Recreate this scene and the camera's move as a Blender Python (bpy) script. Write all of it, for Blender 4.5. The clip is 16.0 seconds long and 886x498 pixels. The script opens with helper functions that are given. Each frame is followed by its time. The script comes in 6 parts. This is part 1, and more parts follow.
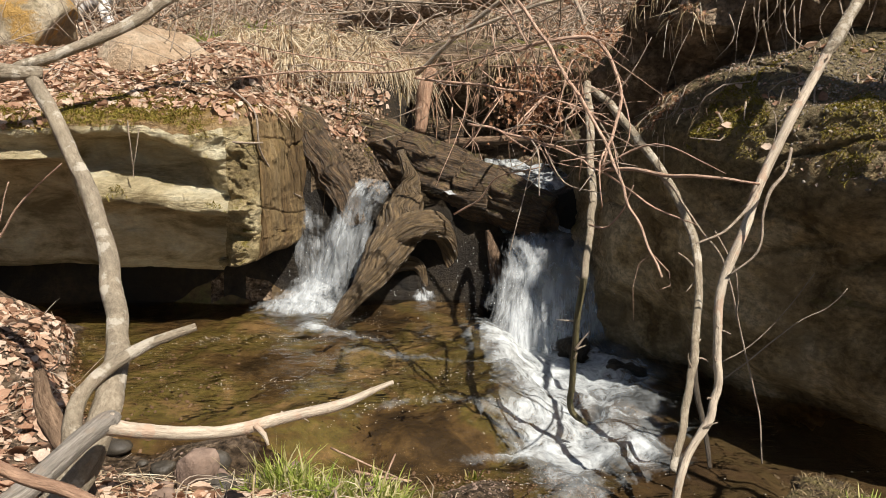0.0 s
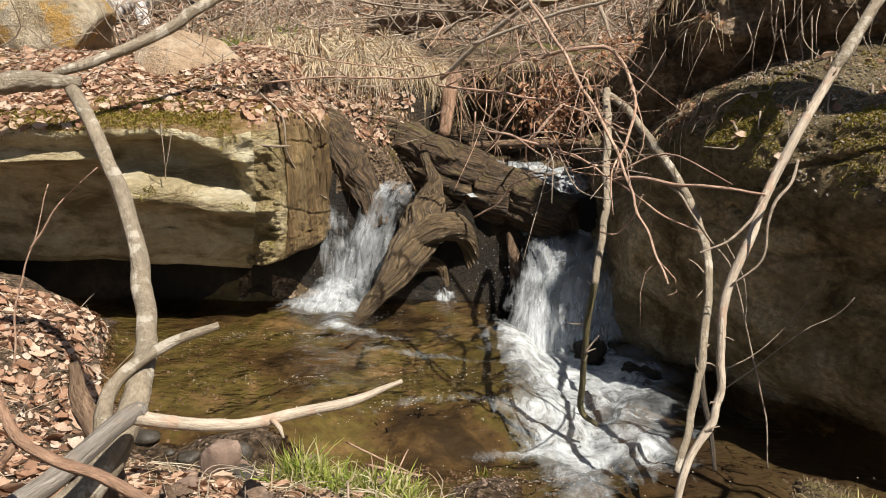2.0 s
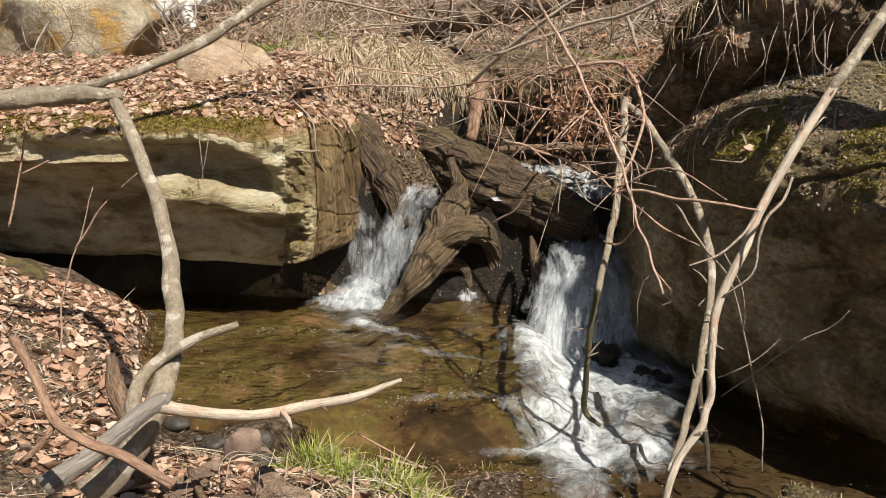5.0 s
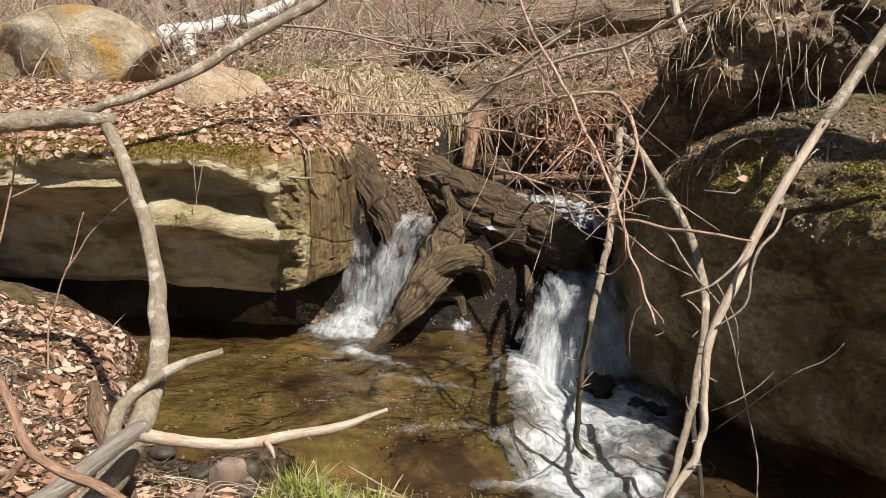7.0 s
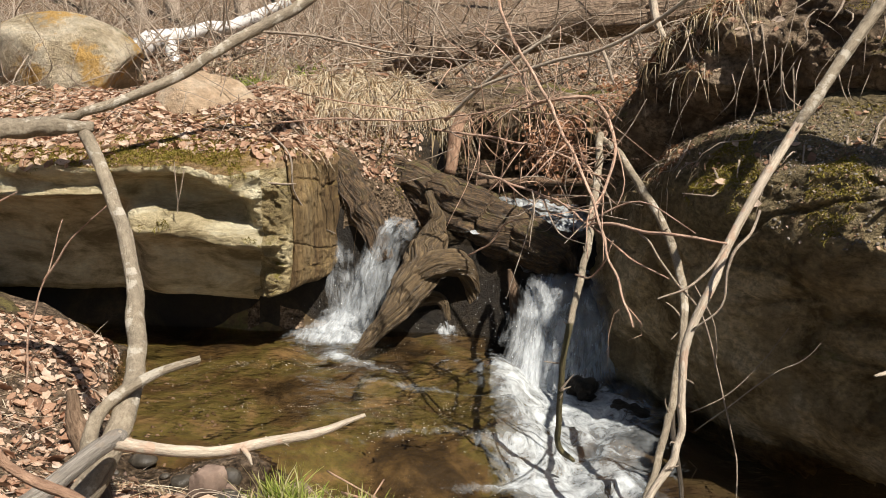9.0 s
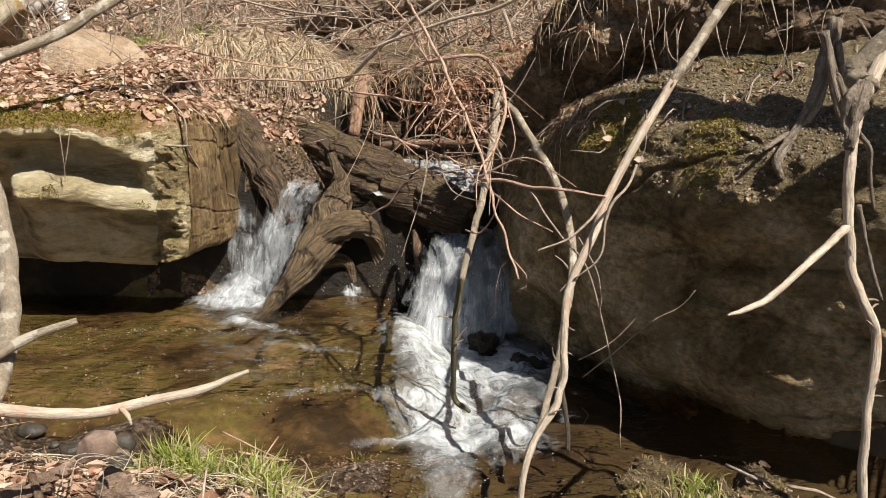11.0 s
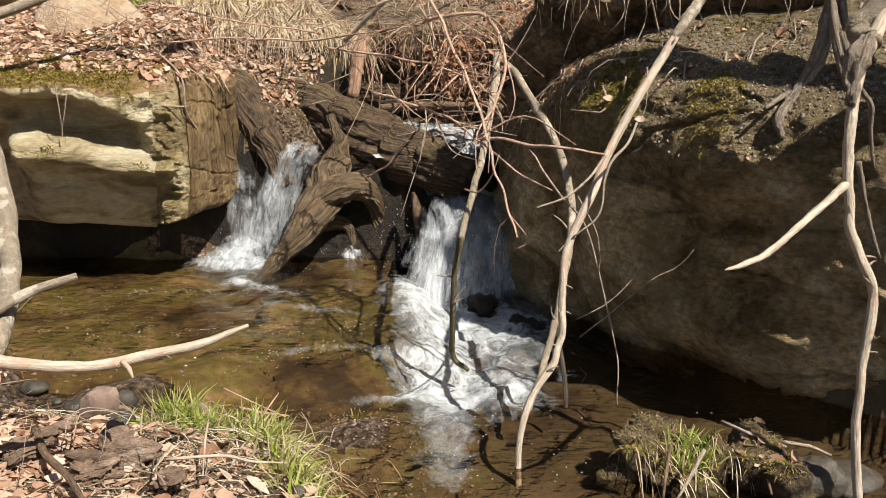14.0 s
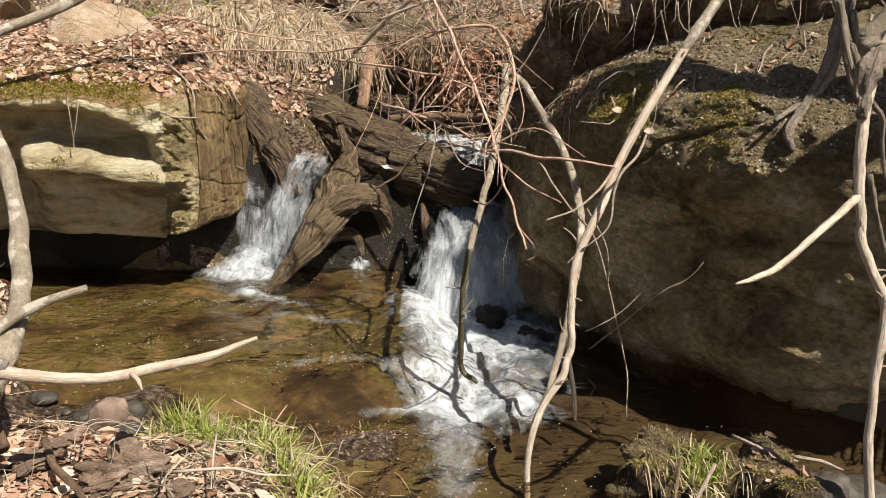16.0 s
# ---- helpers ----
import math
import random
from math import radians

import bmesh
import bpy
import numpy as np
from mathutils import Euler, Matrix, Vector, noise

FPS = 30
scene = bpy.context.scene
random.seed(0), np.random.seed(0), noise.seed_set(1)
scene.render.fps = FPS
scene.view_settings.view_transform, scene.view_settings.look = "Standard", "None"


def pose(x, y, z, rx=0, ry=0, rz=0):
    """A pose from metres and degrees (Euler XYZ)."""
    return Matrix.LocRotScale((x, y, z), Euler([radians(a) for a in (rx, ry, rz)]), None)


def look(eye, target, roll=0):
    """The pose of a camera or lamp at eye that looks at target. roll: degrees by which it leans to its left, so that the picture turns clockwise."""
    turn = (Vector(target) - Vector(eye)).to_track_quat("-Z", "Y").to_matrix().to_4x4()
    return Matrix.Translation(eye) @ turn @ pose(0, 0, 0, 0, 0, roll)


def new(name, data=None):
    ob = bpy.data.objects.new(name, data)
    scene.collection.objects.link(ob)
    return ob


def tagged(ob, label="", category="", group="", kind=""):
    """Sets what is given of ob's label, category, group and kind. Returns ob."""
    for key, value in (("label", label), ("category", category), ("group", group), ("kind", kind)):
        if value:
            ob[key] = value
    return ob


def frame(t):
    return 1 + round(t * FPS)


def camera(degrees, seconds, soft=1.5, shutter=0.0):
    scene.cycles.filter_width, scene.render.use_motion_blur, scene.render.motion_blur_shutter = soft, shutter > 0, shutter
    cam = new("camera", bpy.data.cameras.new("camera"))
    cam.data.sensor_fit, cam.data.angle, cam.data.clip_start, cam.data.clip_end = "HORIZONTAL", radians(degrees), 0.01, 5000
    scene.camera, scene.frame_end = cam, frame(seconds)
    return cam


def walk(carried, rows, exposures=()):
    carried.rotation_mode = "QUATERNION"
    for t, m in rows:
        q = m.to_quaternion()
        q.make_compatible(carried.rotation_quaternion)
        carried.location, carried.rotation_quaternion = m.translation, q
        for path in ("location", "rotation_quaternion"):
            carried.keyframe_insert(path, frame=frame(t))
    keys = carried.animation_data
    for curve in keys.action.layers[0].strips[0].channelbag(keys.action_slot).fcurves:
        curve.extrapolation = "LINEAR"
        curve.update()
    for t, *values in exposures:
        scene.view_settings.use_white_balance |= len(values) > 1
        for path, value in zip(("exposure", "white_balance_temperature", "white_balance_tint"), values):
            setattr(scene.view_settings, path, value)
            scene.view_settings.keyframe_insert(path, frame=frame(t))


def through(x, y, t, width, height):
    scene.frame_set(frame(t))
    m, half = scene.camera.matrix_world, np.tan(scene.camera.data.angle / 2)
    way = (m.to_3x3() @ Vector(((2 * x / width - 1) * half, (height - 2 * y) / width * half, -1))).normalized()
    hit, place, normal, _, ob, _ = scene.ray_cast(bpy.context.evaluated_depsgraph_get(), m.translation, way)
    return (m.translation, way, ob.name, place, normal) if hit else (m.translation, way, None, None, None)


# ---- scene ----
cam = camera(60.4, 16.0, soft=0.75)
PATH = [
    (0, (-0.056, 0.138, 1.216), (0.032, 2.111, 0.902), 0.0),
    (0.5, (-0.053, 0.134, 1.222), (0.011, 2.108, 0.902), -0.0),
    (1, (-0.044, 0.12, 1.228), (0.0, 2.094, 0.909), 0.3),
    (1.5, (-0.022, 0.084, 1.246), (0.002, 2.058, 0.929), 0.4),
    (2, (-0.003, 0.04, 1.255), (0.006, 2.015, 0.935), 0.4),
    (2.5, (0.019, -0.002, 1.277), (0.009, 1.971, 0.951), 0.3),
    (3, (0.037, -0.046, 1.293), (-0.006, 1.926, 0.961), 0.3),
    (5.3, (0.125, -0.12, 1.328), (0.022, 1.849, 0.994), 0.9),
    (5.5, (0.128, -0.117, 1.328), (0.027, 1.853, 1.0), 0.8),
    (6, (0.142, -0.111, 1.315), (0.047, 1.863, 1.008), 1.2),
    (6.5, (0.142, -0.107, 1.322), (0.049, 1.871, 1.046), 1.5),
    (7, (0.147, -0.096, 1.32), (0.047, 1.884, 1.062), 1.5),
    (7.5, (0.141, -0.093, 1.317), (0.03, 1.888, 1.068), 1.6),
    (8, (0.149, -0.101, 1.319), (0.039, 1.88, 1.072), 1.5),
    (8.5, (0.159, -0.104, 1.326), (0.065, 1.878, 1.077), 1.3),
    (9, (0.183, -0.103, 1.325), (0.112, 1.881, 1.078), 1.1),
    (9.5, (0.228, -0.108, 1.32), (0.21, 1.876, 1.066), 1.1),
    (10, (0.27, -0.125, 1.322), (0.325, 1.857, 1.053), 1.1),
    (10.2, (0.286, -0.136, 1.319), (0.366, 1.843, 1.043), 1.1),
    (12.3, (0.306, -0.144, 1.269), (0.461, 1.808, 0.862), 0.7),
    (12.5, (0.305, -0.148, 1.267), (0.452, 1.805, 0.861), 0.7),
    (13, (0.308, -0.152, 1.263), (0.451, 1.801, 0.853), 0.6),
    (13.5, (0.307, -0.148, 1.264), (0.454, 1.803, 0.851), 0.8),
    (14, (0.306, -0.149, 1.264), (0.44, 1.803, 0.849), 0.9),
    (14.5, (0.304, -0.148, 1.264), (0.429, 1.805, 0.852), 0.9),
    (15, (0.304, -0.147, 1.268), (0.42, 1.807, 0.858), 0.8),
    (15.5, (0.297, -0.147, 1.271), (0.408, 1.81, 0.869), 0.8),
    (16, (0.303, -0.145, 1.273), (0.416, 1.813, 0.882), 0.9),
]
walk(cam, [(t, look(eye, target, roll)) for t, eye, target, roll in PATH], [(0, 0.64), (9.8, 0.61), (12.4, 0.77), (16, 0.77)])
# ---- light ----
SUN_WAY = Vector((-0.51, 0.64, -1.0)).normalized()      # the way sunlight travels
world = bpy.data.worlds.new("sky")
scene.world = world
world.use_nodes = True
wn = world.node_tree.nodes
sky = wn.new("ShaderNodeTexSky")
sky.sky_type = "NISHITA"
sky.sun_disc = False
sky.sun_elevation = math.asin(-SUN_WAY.z)
sky.sun_rotation = math.atan2(-SUN_WAY.x, -SUN_WAY.y)
wn["Background"].inputs["Strength"].default_value = 0.038
world.node_tree.links.new(sky.outputs[0], wn["Background"].inputs["Color"])
sun = bpy.data.lights.new("sun", "SUN")
sun.energy, sun.angle, sun.color = 5.0, radians(0.53), (1.0, 0.93, 0.835)
sun_ob = new("sun", sun)
sun_ob.rotation_euler = SUN_WAY.to_track_quat("-Z", "Y").to_euler()

# ---- helpers ----
RNG = np.random.default_rng(7)


def _hash(ix, iy, iz, seed):
    n = (ix * 374761393 + iy * 668265263 + iz * 2147483647 + seed * 974634777) & 0xFFFFFFFF
    n = ((n ^ (n >> 13)) * 1274126177) & 0xFFFFFFFF
    n = ((n ^ (n >> 16)) * 1103515245) & 0xFFFFFFFF
    return ((n ^ (n >> 15)) & 0xFFFF) / 65535.0


def vnoise(x, y, z=0.0, seed=0):
    """Smooth noise from -1 to 1 on arrays."""
    x, y, z = np.broadcast_arrays(np.asarray(x, float), np.asarray(y, float), np.asarray(z, float))
    ix, iy, iz = (np.floor(a).astype(np.int64) for a in (x, y, z))
    fx, fy, fz = x - ix, y - iy, z - iz
    fx, fy, fz = (f * f * f * (f * (f * 6 - 15) + 10) for f in (fx, fy, fz))
    out = 0
    for dx in (0, 1):
        for dy in (0, 1):
            for dz in (0, 1):
                wgt = (fx if dx else 1 - fx) * (fy if dy else 1 - fy) * (fz if dz else 1 - fz)
                out = out + wgt * _hash(ix + dx, iy + dy, iz + dz, seed)
    return out * 2 - 1


def fbm(x, y, z=0.0, octaves=4, seed=0, gain=0.5):
    out, amp, f = 0, 1.0, 1.0
    for k in range(octaves):
        out = out + amp * vnoise(np.asarray(x) * f, np.asarray(y) * f, np.asarray(z) * f, seed + k)
        amp, f = amp * gain, f * 2.03
    return out


def step(a, b, v):
    q = np.clip((np.asarray(v, float) - a) / (b - a), 0, 1)
    return q * q * (3 - 2 * q)


def mesh_of(name, verts, faces, mat, smooth=True, uv=None):
    me = bpy.data.meshes.new(name)
    me.from_pydata([tuple(map(float, v)) for v in verts], [], [tuple(map(int, f)) for f in faces])
    if uv is not None:
        layer = me.uv_layers.new(name="UVMap")
        idx = np.empty(len(me.loops), np.int32)
        me.loops.foreach_get("vertex_index", idx)
        layer.data.foreach_set("uv", np.asarray(uv, np.float32)[idx].ravel())
    me.polygons.foreach_set("use_smooth", [smooth] * len(me.polygons))
    me.materials.append(mat)
    me.update()
    return me


def part(name, data, mat, parent=None, label="", smooth=True):
    """Links verts, faces[, uv] in world places as one mesh, under parent if given."""
    verts, faces, uv = (*data, None)[:3]
    verts = np.asarray(verts, float)
    base = np.array(parent.matrix_world.translation) if parent is not None else np.zeros(3)
    if parent is not None and parent.parent is not None:
        base = np.array(parent.parent.location) + np.array(parent.location)
    elif parent is not None:
        base = np.array(parent.location)
    ob = new(name, mesh_of(name, verts - base, faces, mat, smooth, uv))
    if parent is not None:
        ob.parent = parent
    if label:
        ob["label"] = label
    return ob


def thing(name, at, label, category, group="", kind=""):
    ob = new(name)
    ob.location = at
    ob.empty_display_size = 0.1
    return tagged(ob, label, category, group, kind)


def single(name, data, mat, label, category, group="", kind="", smooth=True):
    """A thing of one mesh, its origin at its foot."""
    verts = np.asarray(data[0], float)
    base = np.array([verts[:, 0].mean(), verts[:, 1].mean(), verts[:, 2].min()])
    uv = data[2] if len(data) > 2 else None
    ob = new(name, mesh_of(name, verts - base, data[1], mat, smooth, uv))
    ob.location = base
    return tagged(ob, label, category, group, kind)


def grid_faces(nu, nv, close_u=False):
    """Quads of a grid with nv points along the inner axis."""
    i = np.arange(nu if close_u else nu - 1)[:, None]
    j = np.arange(nv - 1)[None]
    a = i * nv + j
    b = ((i + 1) % nu) * nv + j
    return np.stack([a, b, b + 1, a + 1], -1).reshape(-1, 4)


def smooth_line(points, n):
    """Catmull-Rom through points, n samples."""
    p = np.asarray(points, float)
    p = np.vstack([2 * p[0] - p[1], p, 2 * p[-1] - p[-2]])
    seg = len(p) - 3
    t = np.linspace(0, seg - 1e-6, n)
    k = t.astype(int)
    f = (t - k)[:, None]
    a, b, c, d = p[k], p[k + 1], p[k + 2], p[k + 3]
    return 0.5 * (2 * b + (c - a) * f + (2 * a - 5 * b + 4 * c - d) * f**2 + (3 * b - a - 3 * c + d) * f**3)


def tube(points, radii, sides=10, every=0.03, rough=0.08, wobble=0.0, seed=0, flat=1.0, ridges=0.0, grain=0.0, chip=0.0):
    """A round limb through points, with knots and an uneven skin. Returns verts, faces, uv."""
    pts = np.asarray(points, float)
    length = np.linalg.norm(np.diff(pts, axis=0), axis=1).sum()
    n = max(4, int(length / every))
    line = smooth_line(pts, n)
    rad = np.interp(np.linspace(0, 1, n), np.linspace(0, 1, len(radii)), radii)
    s = np.linspace(0, length, n)
    if wobble:
        for ax in range(3):
            line[:, ax] += wobble * vnoise(s * 9, ax * 7.3, 0.5, seed) * step(0, 0.1, s) * step(0, 0.1, length - s)
    tan = np.gradient(line, axis=0)
    tan /= np.linalg.norm(tan, axis=1)[:, None] + 1e-9
    ref = np.array([0.0, 0, 1]) if abs(tan[:, 2]).mean() < 0.8 else np.array([1.0, 0, 0])
    side = np.cross(tan, ref)
    side /= np.linalg.norm(side, axis=1)[:, None] + 1e-9
    up = np.cross(side, tan)
    ang = np.linspace(0, 2 * np.pi, sides, endpoint=False)
    ca, sa = np.cos(ang)[None], np.sin(ang)[None]
    r = rad[:, None] * (1 + rough * fbm(ca * 1.6 + 5, sa * 1.6, s[:, None] / (rad.mean() * 3.0), 3, seed))
    if grain:
        r = r * (1 - grain * np.abs(vnoise(ang[None] * 7.0 + 0.15 * vnoise(s[:, None] * 2, 1.0, 0, seed), s[:, None] * 2.2, 1.7, seed + 4)))
    if chip:
        r = r * (1 + chip * fbm(ca * 4.5, sa * 4.5, s[:, None] * 6, 4, seed + 12, 0.6) - 0.8 * chip * np.clip(np.abs(fbm(ca * 3 + 4, sa * 3, s[:, None] * 2.5, 3, seed + 15)) * -6 + 1, 0, 1))
    if ridges:
        r = r * (1 + ridges * vnoise(ang[None] * 4.3, s[:, None] * 2.0, 3.3, seed + 9))
    v = line[:, None] + r[..., None] * (ca[..., None] * side[:, None] + flat * sa[..., None] * up[:, None])
    v = v.reshape(-1, 3)
    faces = []
    i = np.arange(n - 1)[:, None]
    j = np.arange(sides)[None]
    a, b = i * sides + j, i * sides + (j + 1) % sides
    faces = np.stack([a, b, b + sides, a + sides], -1).reshape(-1, 4).tolist()
    faces.append(list(range(sides))[::-1])
    faces.append(list(range((n - 1) * sides, n * sides)))
    uv = np.stack(np.broadcast_arrays(ang[None] / (2 * np.pi) * 2 * np.pi * rad.mean(), s[:, None]), -1).reshape(-1, 2)
    return v, faces, uv


def joined(pieces):
    verts, faces, uvs, k = [], [], [], 0
    for p in pieces:
        verts.append(np.asarray(p[0], float))
        faces += [[q + k for q in f] for f in p[1]]
        if len(p) > 2:
            uvs.append(np.asarray(p[2], float))
        k += len(p[0])
    out = (np.vstack(verts), faces)
    return (*out, np.vstack(uvs)) if len(uvs) == len(pieces) else out


def rock_mesh(at, size, seed, sub=4, rough=0.28, flat=0.0, turn=0.0, cuts=5):
    """A weathered stone: a sphere cut by random planes and roughened."""
    bm = bmesh.new()
    bmesh.ops.create_icosphere(bm, subdivisions=sub, radius=1)
    v = np.array([q.co for q in bm.verts])
    f = [[q.index for q in face.verts] for face in bm.faces]
    bm.free()
    rng = np.random.default_rng(seed)
    for _ in range(cuts):
        n = rng.normal(size=3)
        n /= np.linalg.norm(n)
        d = rng.uniform(0.62, 0.9)
        over = np.maximum(v @ n - d, 0)
        v = v - over[:, None] * n * 0.85
    v = v * (1 + rough * 0.5 * fbm(v[:, 0] * 1.3 + seed, v[:, 1] * 1.3, v[:, 2] * 1.3, 5, seed))[:, None]
    v = v * np.asarray(size) 
    c, s = math.cos(turn), math.sin(turn)
    v = v @ np.array([[c, s, 0], [-s, c, 0], [0, 0, 1]])
    return v + np.asarray(at), f


# ---- materials ----
class Nodes:
    """Short hand for a node material."""

    def __init__(self, name):
        self.mat = bpy.data.materials.new(name)
        self.mat.use_nodes = True
        self.tree = self.mat.node_tree
        self.bsdf = self.tree.nodes["Principled BSDF"]
        self.out = self.tree.nodes["Material Output"]

    def link(self, a, b):
        self.tree.links.new(a, b)

    def put(self, socket, value):
        if isinstance(value, bpy.types.NodeSocket):
            self.link(value, socket)
        else:
            socket.default_value = value

    def add(self, kind, out=0, **inputs):
        node = self.tree.nodes.new("ShaderNode" + kind)
        for key, value in inputs.items():
            self.put(node.inputs[key.replace("_", " ")], value)
        return node.outputs[out]

    def coord(self, kind="Object", scale=(1, 1, 1)):
        c = self.tree.nodes.new("ShaderNodeTexCoord").outputs[kind]
        m = self.tree.nodes.new("ShaderNodeMapping")
        self.link(c, m.inputs["Vector"])
        m.inputs["Scale"].default_value = scale
        return m.outputs[0]

    def noise(self, scale, detail=6, rough=0.6, vector=None, distort=0.0):
        node = self.tree.nodes.new("ShaderNodeTexNoise")
        node.inputs["Scale"].default_value = scale
        node.inputs["Detail"].default_value = detail
        node.inputs["Roughness"].default_value = rough
        node.inputs["Distortion"].default_value = distort
        if vector is not None:
            self.link(vector, node.inputs["Vector"])
        return node.outputs["Fac"]

    def voronoi(self, scale, vector=None, feature="F1", out="Distance"):
        node = self.tree.nodes.new("ShaderNodeTexVoronoi")
        node.feature = feature
        node.inputs["Scale"].default_value = scale
        if vector is not None:
            self.link(vector, node.inputs["Vector"])
        return node.outputs[out]

    def ramp(self, value, *stops):
        node = self.tree.nodes.new("ShaderNodeValToRGB")
        els = node.color_ramp.elements
        while len(els) < len(stops):
            els.new(0.5)
        for el, (at, col) in zip(els, stops):
            el.position = at
            el.color = (*col, 1) if isinstance(col, tuple) else (col, col, col, 1)
        self.link(value, node.inputs[0])
        return node.outputs[0]

    def mix(self, fac, a, b, mode="MIX"):
        node = self.tree.nodes.new("ShaderNodeMix")
        node.data_type, node.blend_type = "RGBA", mode
        self.put(node.inputs[0], fac)
        for sock, v in ((node.inputs[6], a), (node.inputs[7], b)):
            self.put(sock, (*v, 1) if isinstance(v, tuple) else v)
        return node.outputs[2]

    def math(self, op, a, b=0.5):
        node = self.tree.nodes.new("ShaderNodeMath")
        node.operation = op
        self.put(node.inputs[0], a)
        self.put(node.inputs[1], b)
        return node.outputs[0]

    def up(self, low, high):
        """How far a face looks up, from 0 at low to 1 at high."""
        geo = self.tree.nodes.new("ShaderNodeNewGeometry")
        sep = self.tree.nodes.new("ShaderNodeSeparateXYZ")
        self.link(geo.outputs["Normal"], sep.inputs[0])
        return self.ramp(sep.outputs[2], (max(0, low), 0.0), (high, 1.0))

    def island(self):
        return self.tree.nodes.new("ShaderNodeNewGeometry").outputs["Random Per Island"]

    def bump(self, height, strength=0.5, distance=0.01):
        node = self.tree.nodes.new("ShaderNodeBump")
        node.inputs["Strength"].default_value = strength
        node.inputs["Distance"].default_value = distance
        self.link(height, node.inputs["Height"])
        return node.outputs[0]

    def done(self, color, rough=0.9, normal=None, spec=0.3):
        self.put(self.bsdf.inputs["Base Color"], (*color, 1) if isinstance(color, tuple) else color)
        self.put(self.bsdf.inputs["Roughness"], rough)
        self.bsdf.inputs["Specular IOR Level"].default_value = spec
        if normal is not None:
            self.link(normal, self.bsdf.inputs["Normal"])
        return self.mat


def rock_material(name, dark, mid, light, moss=0.0, strata=0.0, wet=0.0, lichen=None, moss_tint=(0.10, 0.11, 0.02), grain=0.55, dirt=0.55, relief=0.05, film=None):
    k = Nodes(name)
    co = k.coord("Object", (1, 1, 1 + 4 * strata))
    big = k.noise(2.6, 8, 0.65, co, 0.4)
    fine = k.noise(26, 8, 0.7, co)
    col = k.ramp(big, (0.38, dark), (0.5, mid), (0.62, light))
    col = k.mix(grain, col, k.ramp(fine, (0.38, 0.12), (0.6, 1.0)), "MULTIPLY")
    stain = k.ramp(k.noise(5, 5, 0.6, k.coord("Object", (1, 1, 0.35))), (0.48, 0.0), (0.60, 1.0))
    col = k.mix(k.math("MULTIPLY", stain, dirt), col, tuple(c * 0.45 for c in mid))
    if lichen:
        spot = k.ramp(k.noise(3.3, 6, 0.7, k.coord("Object")), (0.52, 0.0), (0.60, 1.0))
        col = k.mix(k.math("MULTIPLY", spot, 0.8), col, lichen)
    if moss:
        m = k.math("MULTIPLY", k.up(0.25, 0.75), k.ramp(k.noise(4, 7, 0.7), (0.62 - 0.3 * moss, 0.0), (0.74 - 0.3 * moss, 1.0)))
        mc = k.ramp(k.noise(60, 4, 0.7), (0.3, tuple(c * 0.35 for c in moss_tint)), (0.7, moss_tint))
        col = k.mix(m, col, mc)
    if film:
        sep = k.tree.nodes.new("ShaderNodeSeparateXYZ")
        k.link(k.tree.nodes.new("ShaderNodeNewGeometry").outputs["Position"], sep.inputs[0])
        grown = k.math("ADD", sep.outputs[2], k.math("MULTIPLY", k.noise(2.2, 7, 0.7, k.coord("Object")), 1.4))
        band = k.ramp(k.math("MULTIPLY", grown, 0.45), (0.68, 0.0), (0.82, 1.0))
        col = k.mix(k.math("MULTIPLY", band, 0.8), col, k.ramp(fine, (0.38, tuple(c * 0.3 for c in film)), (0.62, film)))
    height = k.math("ADD", k.math("MULTIPLY", big, 1.5), k.math("ADD", fine, k.math("MULTIPLY", k.noise(90, 4, 0.7, co), 0.5)))
    return k.done(col, 0.9 - 0.5 * wet, k.bump(height, 1.0, relief), 0.3 + 0.3 * wet)


def bark_material(name, dark, light, along=3.0, fine=60, wet=0.0, patches=None, bump=0.6):
    k = Nodes(name)
    uv = k.coord("UV", (1, 1.0 / along, 1))
    n1 = k.noise(fine, 7, 0.7, uv)
    n2 = k.noise(6, 5, 0.6, k.coord("Object"))
    n1 = k.math("ADD", k.math("MULTIPLY", n1, 0.6), k.math("MULTIPLY", k.noise(fine * 3, 5, 0.7, uv), 0.4))
    col = k.ramp(n1, (0.40, dark), (0.60, light))
    col = k.mix(k.ramp(n2, (0.4, 0.0), (0.7, 0.6)), col, tuple(c * 0.45 for c in light))
    if patches:
        p = k.ramp(k.noise(14, 4, 0.6, k.coord("Object")), (0.56, 0.0), (0.62, 1.0))
        col = k.mix(k.math("MULTIPLY", p, 0.8), col, patches)
    return k.done(col, 0.85 - 0.45 * wet, k.bump(k.math("ADD", n1, n2), min(1, bump * 1.5), 0.03), 0.25 + 0.3 * wet)


